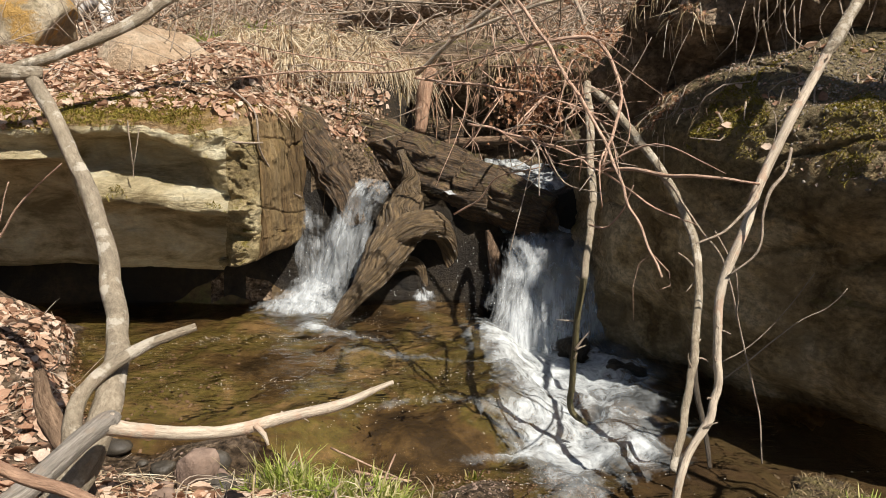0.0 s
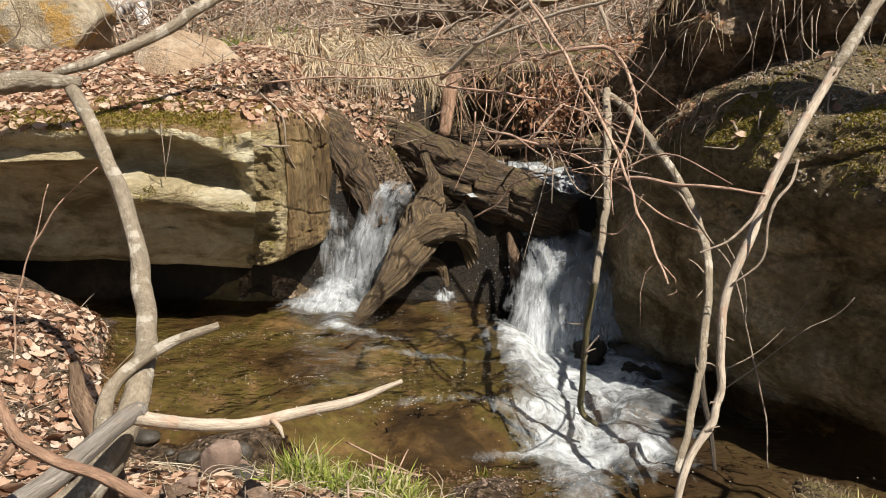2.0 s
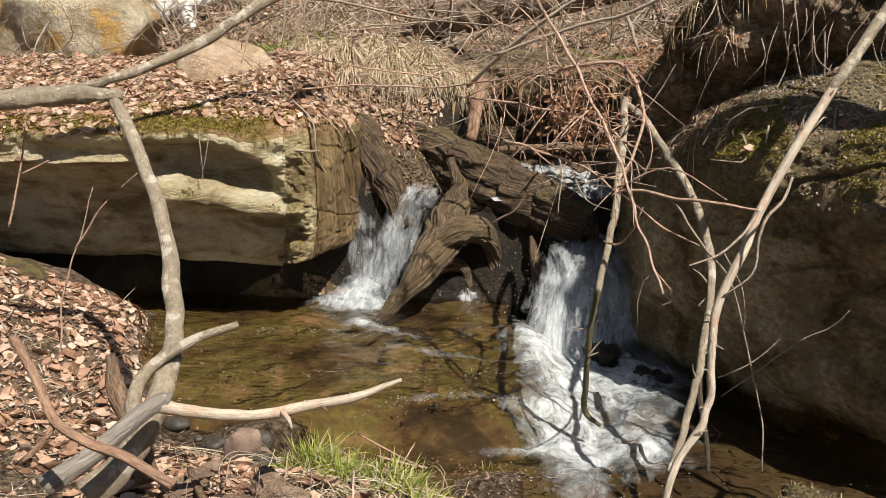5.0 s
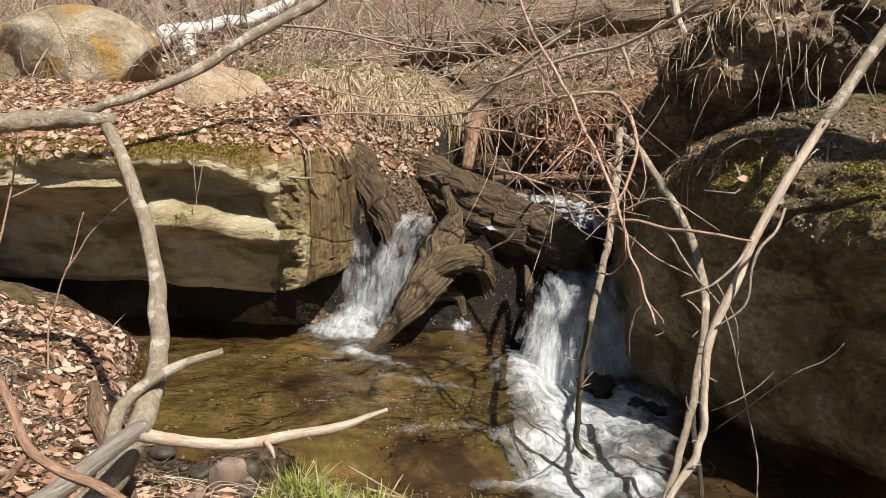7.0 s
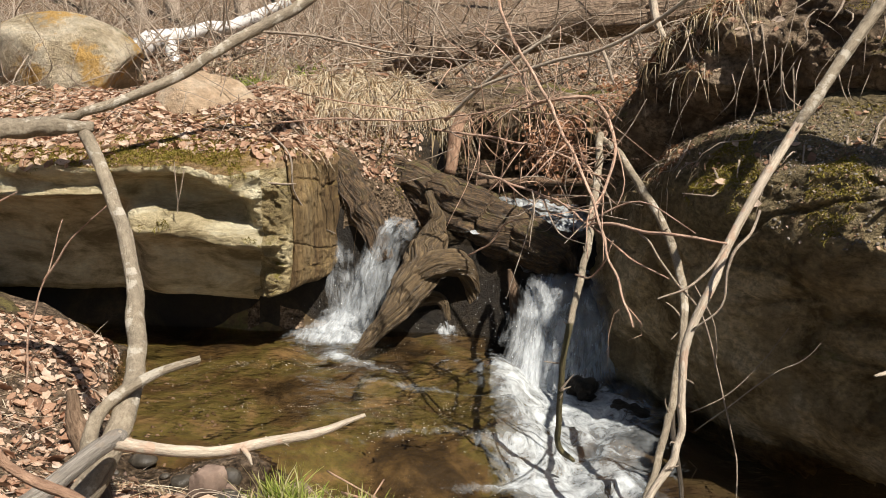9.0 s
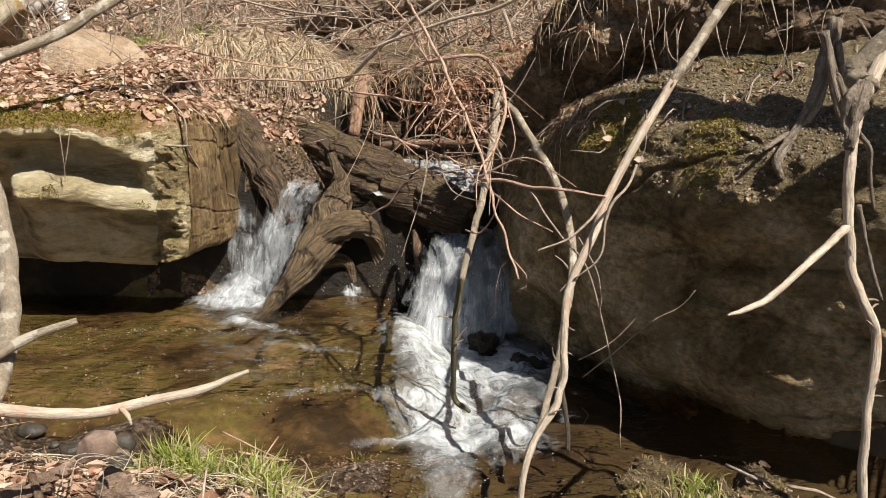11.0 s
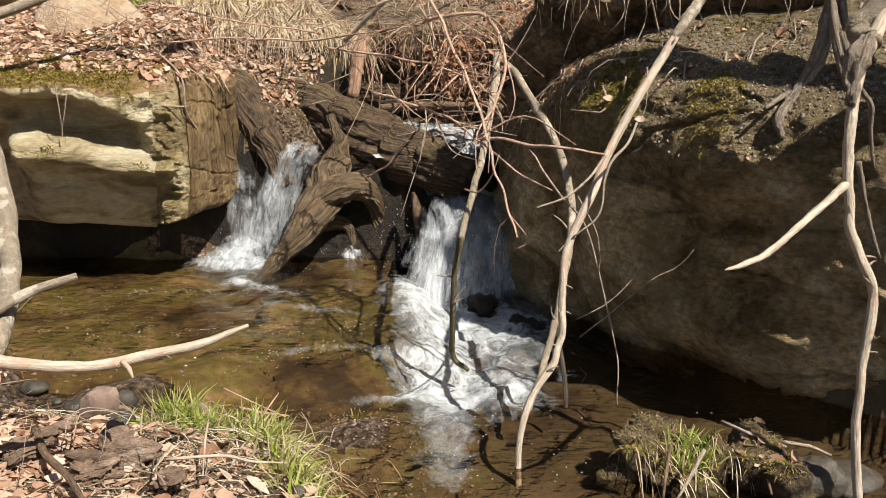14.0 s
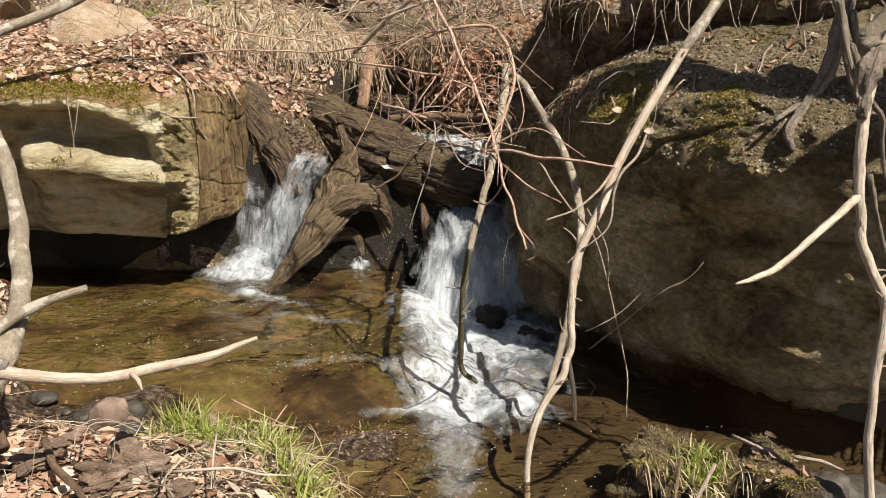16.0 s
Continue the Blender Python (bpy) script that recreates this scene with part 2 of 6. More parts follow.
def log_material(name, dark, mid, light, moss, wet=0.4, moss_share=0.5, spots=0.6):
    """Old cracked wood and bark: long fibres, deep cracks, flaked patches and moss on what looks up."""
    k = Nodes(name)
    fibre = k.noise(110, 8, 0.75, k.coord("UV", (1, 0.07, 1)), 0.2)
    crack = k.ramp(k.voronoi(16, k.coord("UV", (1, 0.22, 1)), "DISTANCE_TO_EDGE"), (0.0, 0.0), (0.10, 1.0))
    spot = k.noise(30, 8, 0.75, k.coord("Object"))
    col = k.ramp(fibre, (0.30, dark), (0.5, mid), (0.72, light))
    col = k.mix(spots, col, k.ramp(spot, (0.42, 0.15), (0.56, 1.0)), "MULTIPLY")
    col = k.mix(k.math("MULTIPLY", k.math("SUBTRACT", 1.0, crack), 0.3), col, tuple(c * 0.5 for c in dark))
    m = k.math("MULTIPLY", k.up(0.2, 0.8), k.ramp(k.noise(7, 7, 0.75, k.coord("Object")), (0.60 - 0.2 * moss_share, 0.0), (0.70 - 0.2 * moss_share, 0.9)))
    col = k.mix(m, col, k.ramp(k.noise(90, 4, 0.7), (0.35, tuple(c * 0.3 for c in moss)), (0.65, moss)))
    h = k.math("ADD", k.math("MULTIPLY", fibre, 0.8), k.math("ADD", k.math("MULTIPLY", crack, 0.5), k.math("MULTIPLY", spot, 0.9)))
    return k.done(col, k.ramp(spot, (0.4, 0.85 - 0.6 * wet), (0.62, 0.95 - 0.3 * wet)), k.bump(h, 1.0, 0.024), 0.3 + 0.4 * wet)


def blade_material(name, a, b, c, rough=0.7, through=0.25, more=()):
    """Leaves and blades, each with its own tint."""
    k = Nodes(name)
    isl = k.island()
    col = k.ramp(isl, *(((0.0, more[0]), (0.22, a), (0.5, b), (0.78, c), (1.0, more[1])) if more else ((0.0, a), (0.5, b), (1.0, c))))
    col = k.mix(k.math("MULTIPLY", k.noise(40, 4, 0.6), 0.5), col, tuple(q * 0.4 for q in b))
    col = k.mix(0.6, col, k.ramp(k.noise(170, 5, 0.7), (0.34, 0.5), (0.58, 1.0)), "MULTIPLY")
    k.done(col, rough, None, 0.25)
    tr = k.tree.nodes.new("ShaderNodeBsdfTranslucent")
    k.link(col, tr.inputs["Color"])
    mx = k.tree.nodes.new("ShaderNodeMixShader")
    mx.inputs[0].default_value = through
    k.link(k.bsdf.outputs[0], mx.inputs[1])
    k.link(tr.outputs[0], mx.inputs[2])
    k.link(mx.outputs[0], k.out.inputs[0])
    return k.mat


def soil_material():
    k = Nodes("soil")
    co = k.coord("Object")
    big = k.noise(1.7, 6, 0.6, co)
    fine = k.noise(30, 8, 0.75, co)
    col = k.ramp(fine, (0.38, (0.03, 0.019, 0.011)), (0.50, (0.17, 0.115, 0.07)), (0.62, (0.36, 0.26, 0.175)))
    col = k.mix(k.ramp(big, (0.5, 0.0), (0.7, 0.6)), col, (0.07, 0.05, 0.022))
    sep = k.tree.nodes.new("ShaderNodeSeparateXYZ")
    k.link(k.tree.nodes.new("ShaderNodeNewGeometry").outputs["Position"], sep.inputs[0])
    wet = k.ramp(k.math("ADD", sep.outputs[2], k.math("MULTIPLY", big, 0.1)), (0.06, 1.0), (0.17, 0.0))
    col = k.mix(k.math("MULTIPLY", wet, 0.5), col, (0.03, 0.02, 0.01))
    rough = k.ramp(wet, (0.0, 0.95), (1.0, 0.45))
    duff = k.ramp(k.math("MULTIPLY", sep.outputs[2], 0.4), (0.46, 0.0), (0.54, 0.5))
    col = k.mix(duff, col, k.ramp(fine, (0.38, (0.07, 0.04, 0.022)), (0.50, (0.27, 0.175, 0.105)), (0.62, (0.50, 0.36, 0.24))))
    return k.done(col, rough, k.bump(k.math("ADD", fine, k.voronoi(38, co)), 1.0, 0.05), 0.35)


def bed_material():
    """Wet stone of the stream bed under shallow water."""
    k = Nodes("stream_bed")
    co = k.coord("Object")
    n = k.noise(1.8, 7, 0.65, co, 0.5)
    col = k.ramp(n, (0.36, (0.045, 0.029, 0.013)), (0.45, (0.125, 0.082, 0.036)), (0.53, (0.13, 0.112, 0.034)), (0.63, (0.25, 0.172, 0.09)))
    col = k.mix(0.5, col, k.ramp(k.noise(24, 6, 0.7, co), (0.38, 0.2), (0.6, 1.0)), "MULTIPLY")
    # dark brown over the deeper run below the falls, growing with x and noise
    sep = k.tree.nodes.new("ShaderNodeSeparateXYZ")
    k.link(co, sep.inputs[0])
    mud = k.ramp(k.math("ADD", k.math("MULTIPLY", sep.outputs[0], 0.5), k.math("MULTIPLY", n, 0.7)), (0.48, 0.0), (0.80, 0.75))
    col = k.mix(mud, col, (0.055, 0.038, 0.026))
    return k.done(col, 0.7, k.bump(k.noise(18, 6, 0.7, co), 0.6, 0.02))


def water_material(name, foam=True, tint=(0.86, 0.80, 0.69)):
    """Clear brownish water: tinted see-through, a mirror by Fresnel, white where it is full of air."""
    k = Nodes(name)
    t = k.tree.nodes
    co = k.coord("Object", (1.0, 0.8, 1))
    h = k.math("ADD", k.noise(4.5, 3, 0.5, co, 0.8), k.math("MULTIPLY", k.noise(26, 3, 0.5, k.coord("Object", (0.55, 1.3, 1)), 0.6), 0.26))
    nrm = k.bump(h, 1.0, 0.034)
    fres = t.new("ShaderNodeFresnel")
    fres.inputs["IOR"].default_value = 1.33
    k.link(nrm, fres.inputs["Normal"])
    tr = t.new("ShaderNodeBsdfTransparent")
    tr.inputs["Color"].default_value = (*tint, 1)
    gl = t.new("ShaderNodeBsdfGlossy")
    gl.inputs["Roughness"].default_value = 0.06
    k.link(nrm, gl.inputs["Normal"])
    mx = t.new("ShaderNodeMixShader")
    k.link(fres.outputs[0], mx.inputs[0])
    k.link(tr.outputs[0], mx.inputs[1])
    k.link(gl.outputs[0], mx.inputs[2])
    last = mx.outputs[0]
    if foam:
        at = t.new("ShaderNodeAttribute")
        at.attribute_name = "foam"
        fo = k.coord("Object", (1, 0.8, 1))
        nz = k.math("ADD", k.math("MULTIPLY", k.noise(7, 6, 0.68, fo, 1.3), 0.75), k.math("MULTIPLY", k.noise(34, 4, 0.6, fo, 0.5), 0.25))
        amount = k.ramp(k.math("ADD", k.math("MULTIPLY", k.math("SUBTRACT", at.outputs["Fac"], 0.5), 0.55), nz), (0.47, 0.0), (0.66, 0.20), (0.90, 0.86))
        k.bsdf.inputs["Base Color"].default_value = (0.67, 0.71, 0.72, 1)
        k.bsdf.inputs["Roughness"].default_value = 0.6
        k.link(k.bump(nz, 0.8, 0.03), k.bsdf.inputs["Normal"])
        mf = t.new("ShaderNodeMixShader")
        k.link(amount, mf.inputs[0])
        k.link(last, mf.inputs[1])
        k.link(k.bsdf.outputs[0], mf.inputs[2])
        last = mf.outputs[0]
    k.link(last, k.out.inputs[0])
    return k.mat


def falling_material(name, cover=0.5):
    """White, streaky falling water: denser strands with gaps between them."""
    k = Nodes(name)
    t = k.tree.nodes
    streak = k.noise(60, 4, 0.6, k.coord("UV", (1, 0.08, 1)), 0.25)
    clump = k.noise(9, 6, 0.66, k.coord("UV", (1, 0.42, 1)), 0.7)
    n = k.math("ADD", k.math("MULTIPLY", streak, 0.36), k.math("MULTIPLY", clump, 0.64))
    at = t.new("ShaderNodeAttribute")
    at.attribute_name = "foam"
    a = k.ramp(k.math("ADD", n, k.math("MULTIPLY", k.math("SUBTRACT", at.outputs["Fac"], 0.6), 0.5)), (0.50 - 0.25 * cover, 0.0), (0.65 - 0.25 * cover, 0.20), (0.90 - 0.25 * cover, 0.82))
    k.done((0.78, 0.82, 0.84), 0.5, k.bump(n, 0.7, 0.018), 0.35)
    tl = t.new("ShaderNodeBsdfTranslucent")
    tl.inputs["Color"].default_value = (0.78, 0.82, 0.84, 1)
    m1 = t.new("ShaderNodeMixShader")
    m1.inputs[0].default_value = 0.3
    k.link(k.bsdf.outputs[0], m1.inputs[1])
    k.link(tl.outputs[0], m1.inputs[2])
    tr = t.new("ShaderNodeBsdfTransparent")
    m2 = t.new("ShaderNodeMixShader")
    k.link(a, m2.inputs[0])
    k.link(tr.outputs[0], m2.inputs[1])
    k.link(m1.outputs[0], m2.inputs[2])
    k.link(m2.outputs[0], k.out.inputs[0])
    return k.mat


M_SOIL = soil_material()
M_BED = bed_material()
M_LEDGE = rock_material("ledge_stone", (0.34, 0.265, 0.14), (0.72, 0.60, 0.36), (0.90, 0.82, 0.58), moss=0.1, strata=0.35, moss_tint=(0.30, 0.22, 0.05), grain=0.2, dirt=0.2)
M_NOSE = rock_material("crumbled_ledge_stone", (0.24, 0.175, 0.08), (0.54, 0.42, 0.21), (0.78, 0.66, 0.40), moss=0.4, strata=0.2, moss_tint=(0.34, 0.27, 0.06), grain=0.5, dirt=0.5)
M_CAP = rock_material("mossy_ledge_top", (0.22, 0.14, 0.06), (0.46, 0.30, 0.15), (0.64, 0.46, 0.26), moss=0.6, moss_tint=(0.38, 0.24, 0.07), grain=0.5)
M_LEDGE_END = rock_material("grooved_ledge_stone", (0.17, 0.105, 0.045), (0.38, 0.26, 0.12), (0.60, 0.46, 0.26), moss=0.5, strata=-0.2, moss_tint=(0.30, 0.20, 0.05), dirt=0.6)
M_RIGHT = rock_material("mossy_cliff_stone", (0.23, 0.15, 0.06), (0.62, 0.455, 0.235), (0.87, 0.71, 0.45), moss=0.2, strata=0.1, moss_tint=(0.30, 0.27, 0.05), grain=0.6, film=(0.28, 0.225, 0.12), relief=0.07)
M_GREY = rock_material("grey_boulder", (0.40, 0.31, 0.19), (0.60, 0.49, 0.33), (0.76, 0.66, 0.49), lichen=(0.56, 0.32, 0.07), moss=0.1, grain=0.35, dirt=0.25)
M_TAN = rock_material("tan_boulder", (0.48, 0.33, 0.20), (0.68, 0.49, 0.32), (0.80, 0.64, 0.46), grain=0.3, dirt=0.2)
# wet stone, its base colour taken near black to stand in for shade
M_SHADED_WETROCK = rock_material("wet_stone_with_shade", (0.010, 0.007, 0.0035), (0.032, 0.022, 0.011), (0.075, 0.052, 0.026), wet=0.65)
M_MOUND = rock_material("mound_earth", (0.06, 0.042, 0.024), (0.18, 0.125, 0.07), (0.34, 0.25, 0.15), moss=0.5, moss_tint=(0.28, 0.23, 0.08), grain=0.8)
M_EARTH = rock_material("root_bound_earth", (0.10, 0.068, 0.04), (0.33, 0.235, 0.15), (0.56, 0.42, 0.29), moss=0.4, moss_tint=(0.26, 0.23, 0.06), grain=0.75)
M_STONE = rock_material("brown_stone", (0.15, 0.10, 0.075), (0.27, 0.19, 0.145), (0.37, 0.28, 0.22), relief=0.006, grain=0.3)
M_DARKSTONE = rock_material("dark_wet_pebble", (0.035, 0.028, 0.02), (0.09, 0.075, 0.055), (0.17, 0.145, 0.11), wet=0.8, relief=0.006)
M_ROT = rock_material("crumbling_rotten_wood", (0.11, 0.07, 0.045), (0.33, 0.225, 0.155), (0.60, 0.47, 0.36), strata=0.5, relief=0.02)
M_GRAVEL = rock_material("grey_gravel", (0.13, 0.105, 0.08), (0.22, 0.185, 0.145), (0.36, 0.32, 0.27), grain=0.3, dirt=0.3, relief=0.004)
M_BARK = bark_material("grey_sapling_bark", (0.25, 0.20, 0.14), (0.47, 0.395, 0.29), 2, 50, patches=(0.60, 0.54, 0.44))
M_BARE = bark_material("barkless_pale_wood", (0.34, 0.27, 0.20), (0.70, 0.60, 0.47), 9, 90, bump=0.35, patches=(0.46, 0.32, 0.23))
M_BROOT = bark_material("root_bark", (0.15, 0.115, 0.085), (0.42, 0.35, 0.27), 3, 50, patches=(0.20, 0.15, 0.11), bump=1.0)
M_DARKBARK = bark_material("dark_wet_bark", (0.035, 0.027, 0.018), (0.13, 0.10, 0.07), 4, 60, wet=0.5)
M_LOG = log_material("rotting_log_bark", (0.02, 0.013, 0.007), (0.115, 0.070, 0.034), (0.33, 0.22, 0.115), (0.17, 0.14, 0.035), 0.55, 0.45, 0.75)
M_ROOTWOOD = log_material("weathered_driftwood", (0.045, 0.029, 0.014), (0.15, 0.098, 0.046), (0.37, 0.265, 0.135), (0.13, 0.10, 0.025), 0.8, 0.0, 0.5)
M_OLDTRUNK = log_material("old_fallen_trunk_bark", (0.17, 0.115, 0.08), (0.36, 0.26, 0.18), (0.56, 0.43, 0.32), (0.24, 0.19, 0.08), 0.0, 0.1)
# mossy bark with the shade on the pole's lower half mixed into its colour
M_MOSSPOLE_SHADE = bark_material("wet_mossy_bark_with_shade", (0.05, 0.04, 0.018), (0.20, 0.17, 0.08), 4, 60, wet=0.5, patches=(0.10, 0.10, 0.035))
M_GREYWOOD = bark_material("weathered_grey_wood", (0.19, 0.165, 0.135), (0.47, 0.42, 0.36), 9, 80, bump=0.6, patches=(0.30, 0.25, 0.20))
M_BROWNWOOD = bark_material("brown_dead_wood", (0.10, 0.06, 0.035), (0.34, 0.23, 0.15), 6, 50, bump=0.9)
M_BIRCH = bark_material("white_birch_bark", (0.45, 0.42, 0.38), (0.85, 0.83, 0.80), 0.5, 20, patches=(0.12, 0.10, 0.09), bump=0.2)
M_STUB = bark_material("reddish_peeled_wood", (0.26, 0.15, 0.095), (0.56, 0.36, 0.24), 5, 45, bump=0.8)
M_RED = bark_material("reddish_twig_bark", (0.42, 0.23, 0.15), (0.78, 0.56, 0.42), 6, 60)
M_TWIG = bark_material("grey_brown_twig_bark", (0.26, 0.195, 0.14), (0.61, 0.50, 0.39), 5, 60)
M_LEAF = blade_material("dry_leaves", (0.42, 0.23, 0.14), (0.62, 0.40, 0.27), (0.76, 0.56, 0.41), more=((0.14, 0.07, 0.04), (0.84, 0.70, 0.57)))
M_DUN = blade_material("matted_dead_grass", (0.16, 0.11, 0.055), (0.34, 0.25, 0.13), (0.56, 0.44, 0.26))
M_RUST = blade_material("rusty_dead_leaves", (0.22, 0.10, 0.05), (0.44, 0.23, 0.125), (0.62, 0.38, 0.23))
M_STRAW = blade_material("dry_grass", (0.60, 0.44, 0.27), (0.85, 0.69, 0.47), (0.93, 0.82, 0.62), through=0.4, more=((0.22, 0.14, 0.07), (0.90, 0.82, 0.64)))
M_GRASS = blade_material("green_grass", (0.30, 0.38, 0.06), (0.52, 0.58, 0.14), (0.74, 0.68, 0.28), through=0.4, more=((0.18, 0.28, 0.04), (0.84, 0.74, 0.46)))
M_MOSS = blade_material("moss_tufts", (0.15, 0.125, 0.018), (0.33, 0.27, 0.045), (0.52, 0.42, 0.11))
M_WATER = water_material("stream_water")
M_FALL = falling_material("falling_water", 0.10)
M_VEIL = falling_material("thin_falling_water", -0.06)
M_BEAD = Nodes("glint_bead").done((0.45, 0.40, 0.32), 0.08, None, 1.0)
M_DROP = Nodes("spray").done((0.88, 0.9, 0.9), 0.3)

# ---- the shape of the ground and the water ----
def water_level(x, y):
    shelf = step(0.62, 0.30, x + 0.10 * vnoise(y * 3, 1.0, 0, 5)) * step(2.80, 3.15, y + 0.10 * vnoise(x * 3, 4.0, 0, 6))
    splash = 0.07 * np.exp(-((x + 0.70) / 0.22) ** 2 - ((y - 4.82) / 0.14) ** 2) + 0.05 * np.exp(-((x - 0.5) / 0.3) ** 2 - ((y - 4.3) / 0.3) ** 2)
    return -0.03 + 0.15 * shelf + splash


def near_edge(x):
    """How far the near bank reaches out, by x."""
    return np.interp(x, [-6, -2.4, -1.9, -1.55, -1.15, -0.8, -0.45, -0.1, 0.15, 0.5, 0.85, 1.05, 1.3, 1.7, 2.2, 6],
                     [4.9, 4.7, 4.35, 3.45, 2.85, 2.76, 2.76, 2.62, 2.0, 1.35, 1.3, 1.4, 1.5, 1.5, 1.5, 1.4])


def right_edge(y):
    """The foot of the right bank, by y."""
    return np.interp(y, [1.0, 1.8, 2.2, 2.6, 3.0, 3.5, 4.3, 5.2, 7, 10], [4.6, 3.3, 2.6, 2.05, 1.68, 1.42, 1.32, 1.25, 1.2, 1.0])


def ground_height(x, y):
    n = fbm(x * 0.9, y * 0.9, 0, 5, 11)
    fine = fbm(x * 6, y * 6, 0, 4, 23)
    level = water_level(x, y)
    bed = level - 0.10 + 0.045 * fbm(x * 1.9, y * 1.9, 0, 4, 3) + 0.012 * fine
    bar = np.exp(-((x - 0.14) / 0.27) ** 2 - ((y - 2.52) / 0.24) ** 2)
    mud = np.exp(-((x + 0.85) / 0.62) ** 2 - ((y - 2.80) / 0.22) ** 2)
    bed = bed - 0.10 * step(1.2, 1.6, x) + 0.07 * step(3.9, 4.5, y) * step(-0.75, -1.05, x)
    bed = bed + 0.125 * bar + 0.155 * mud
    rise = near_edge(x) - y + 0.10 * n
    bank = level + 0.02 + 0.14 * step(0.0, 0.42, rise) + 0.12 * step(0.3, 1.6, rise) + 0.02 * n + 0.018 * fine
    bank = bank + 0.26 * np.maximum(-2.0 - x, 0) * step(1.0, 2.2, y)
    z = bed + (bank - bed) * step(-0.12, 0.14, rise)
    # the slope above the ledge, and the gully of the stream in it
    slope = 1.42 + 0.23 * np.minimum(y - 4.7, 4.5) + 0.27 * np.maximum(y - 9.2, 0) + 0.10 * n + 0.02 * fine
    gully = 0.78 + 0.11 * np.maximum(y - 5.3, 0) + 0.05 * n + 0.02 * fine
    mid = 0.38 + 0.05 * (y - 5)
    left = 0.32 * step(5.35, 5.75, y)
    inside = step(-1.05, -0.55, x - mid - left + 0.12 * n) * step(1.7, 0.5, x - mid + 0.12 * n) * step(9.5, 7.0, y)
    back = slope + (gully - slope) * inside
    # a low saddle between the end of the ledge and the tussocks
    saddle = np.interp(y, [5.0, 5.3, 5.55, 5.85, 6.1], [1.12, 1.20, 1.40, 1.70, 1.9]) + 0.04 * n + 0.02 * fine
    back = back + (np.minimum(back, saddle) - back) * step(-1.15, -0.85, x) * step(6.3, 5.9, y)
    z = z + (back - z) * step(4.90, 5.16, y + 0.05 * n)
    # right bank
    right = 1.30 + 0.55 * np.clip(x - right_edge(y) - 0.35, 0, 1.2) + 0.30 * np.maximum(x - right_edge(y) - 1.5, 0) + 0.08 * n + 0.02 * fine
    right = np.where(y > 4.4, right + (slope + 0.2 - right) * step(4.4, 6.0, y), right)
    z = z + (right - z) * step(0.28, 0.42, x - right_edge(y)) * step(-3, 1.2, y) * step(5.3, 4.6, y)
    return z


def graded(spans):
    out = []
    for a, b, n in spans:
        out.append(np.linspace(a, b, n, endpoint=False))
    return np.concatenate([*out, [spans[-1][1]]])


GX = graded([(-90, -12, 14), (-12, -4, 26), (-4, -2.6, 24), (-2.6, 2.6, 190), (2.6, 4.5, 30), (4.5, 12, 24), (12, 90, 14)])
GY = graded([(-60, -6, 10), (-6, 1.0, 28), (1.0, 5.4, 160), (5.4, 10, 70), (10, 24, 34), (24, 120, 20)])
gx, gy = np.meshgrid(GX, GY, indexing="ij")
gz = ground_height(gx, gy)
gverts = np.stack([gx, gy, gz], -1).reshape(-1, 3)
gfaces = grid_faces(len(GX), len(GY))
ground = new("ground", mesh_of("ground", gverts, gfaces, M_SOIL))
tagged(ground, "brown soil and mud banks of a small wooded stream", "ground", kind="structure")
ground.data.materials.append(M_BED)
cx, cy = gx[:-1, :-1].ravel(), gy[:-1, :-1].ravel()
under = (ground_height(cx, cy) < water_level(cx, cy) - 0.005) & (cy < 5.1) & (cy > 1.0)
ground.data.materials.append(M_SHADED_WETROCK)
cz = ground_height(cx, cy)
# near-black faces put shade into the ground under ledge, log and gully lip
hollow_shade = (cz < 0.80) & ((cz > 0.15) | (cy > 4.93) | (cx > 0.3)) & (((cy > 4.75) & (cy < 5.6) & (cx > -0.95) & (cx < 1.35)) | ((cy > 4.65) & (cy < 5.15) & (cx > -3.6) & (cx < -0.9)))
gulch_shade = (cz < 1.75) & (cy >= 5.5) & (cy < 8.2) & (cx > -0.35) & (cx < 1.5)
ground.data.polygons.foreach_set("material_index", np.where(hollow_shade | gulch_shade, 2, under.astype(np.int32)))


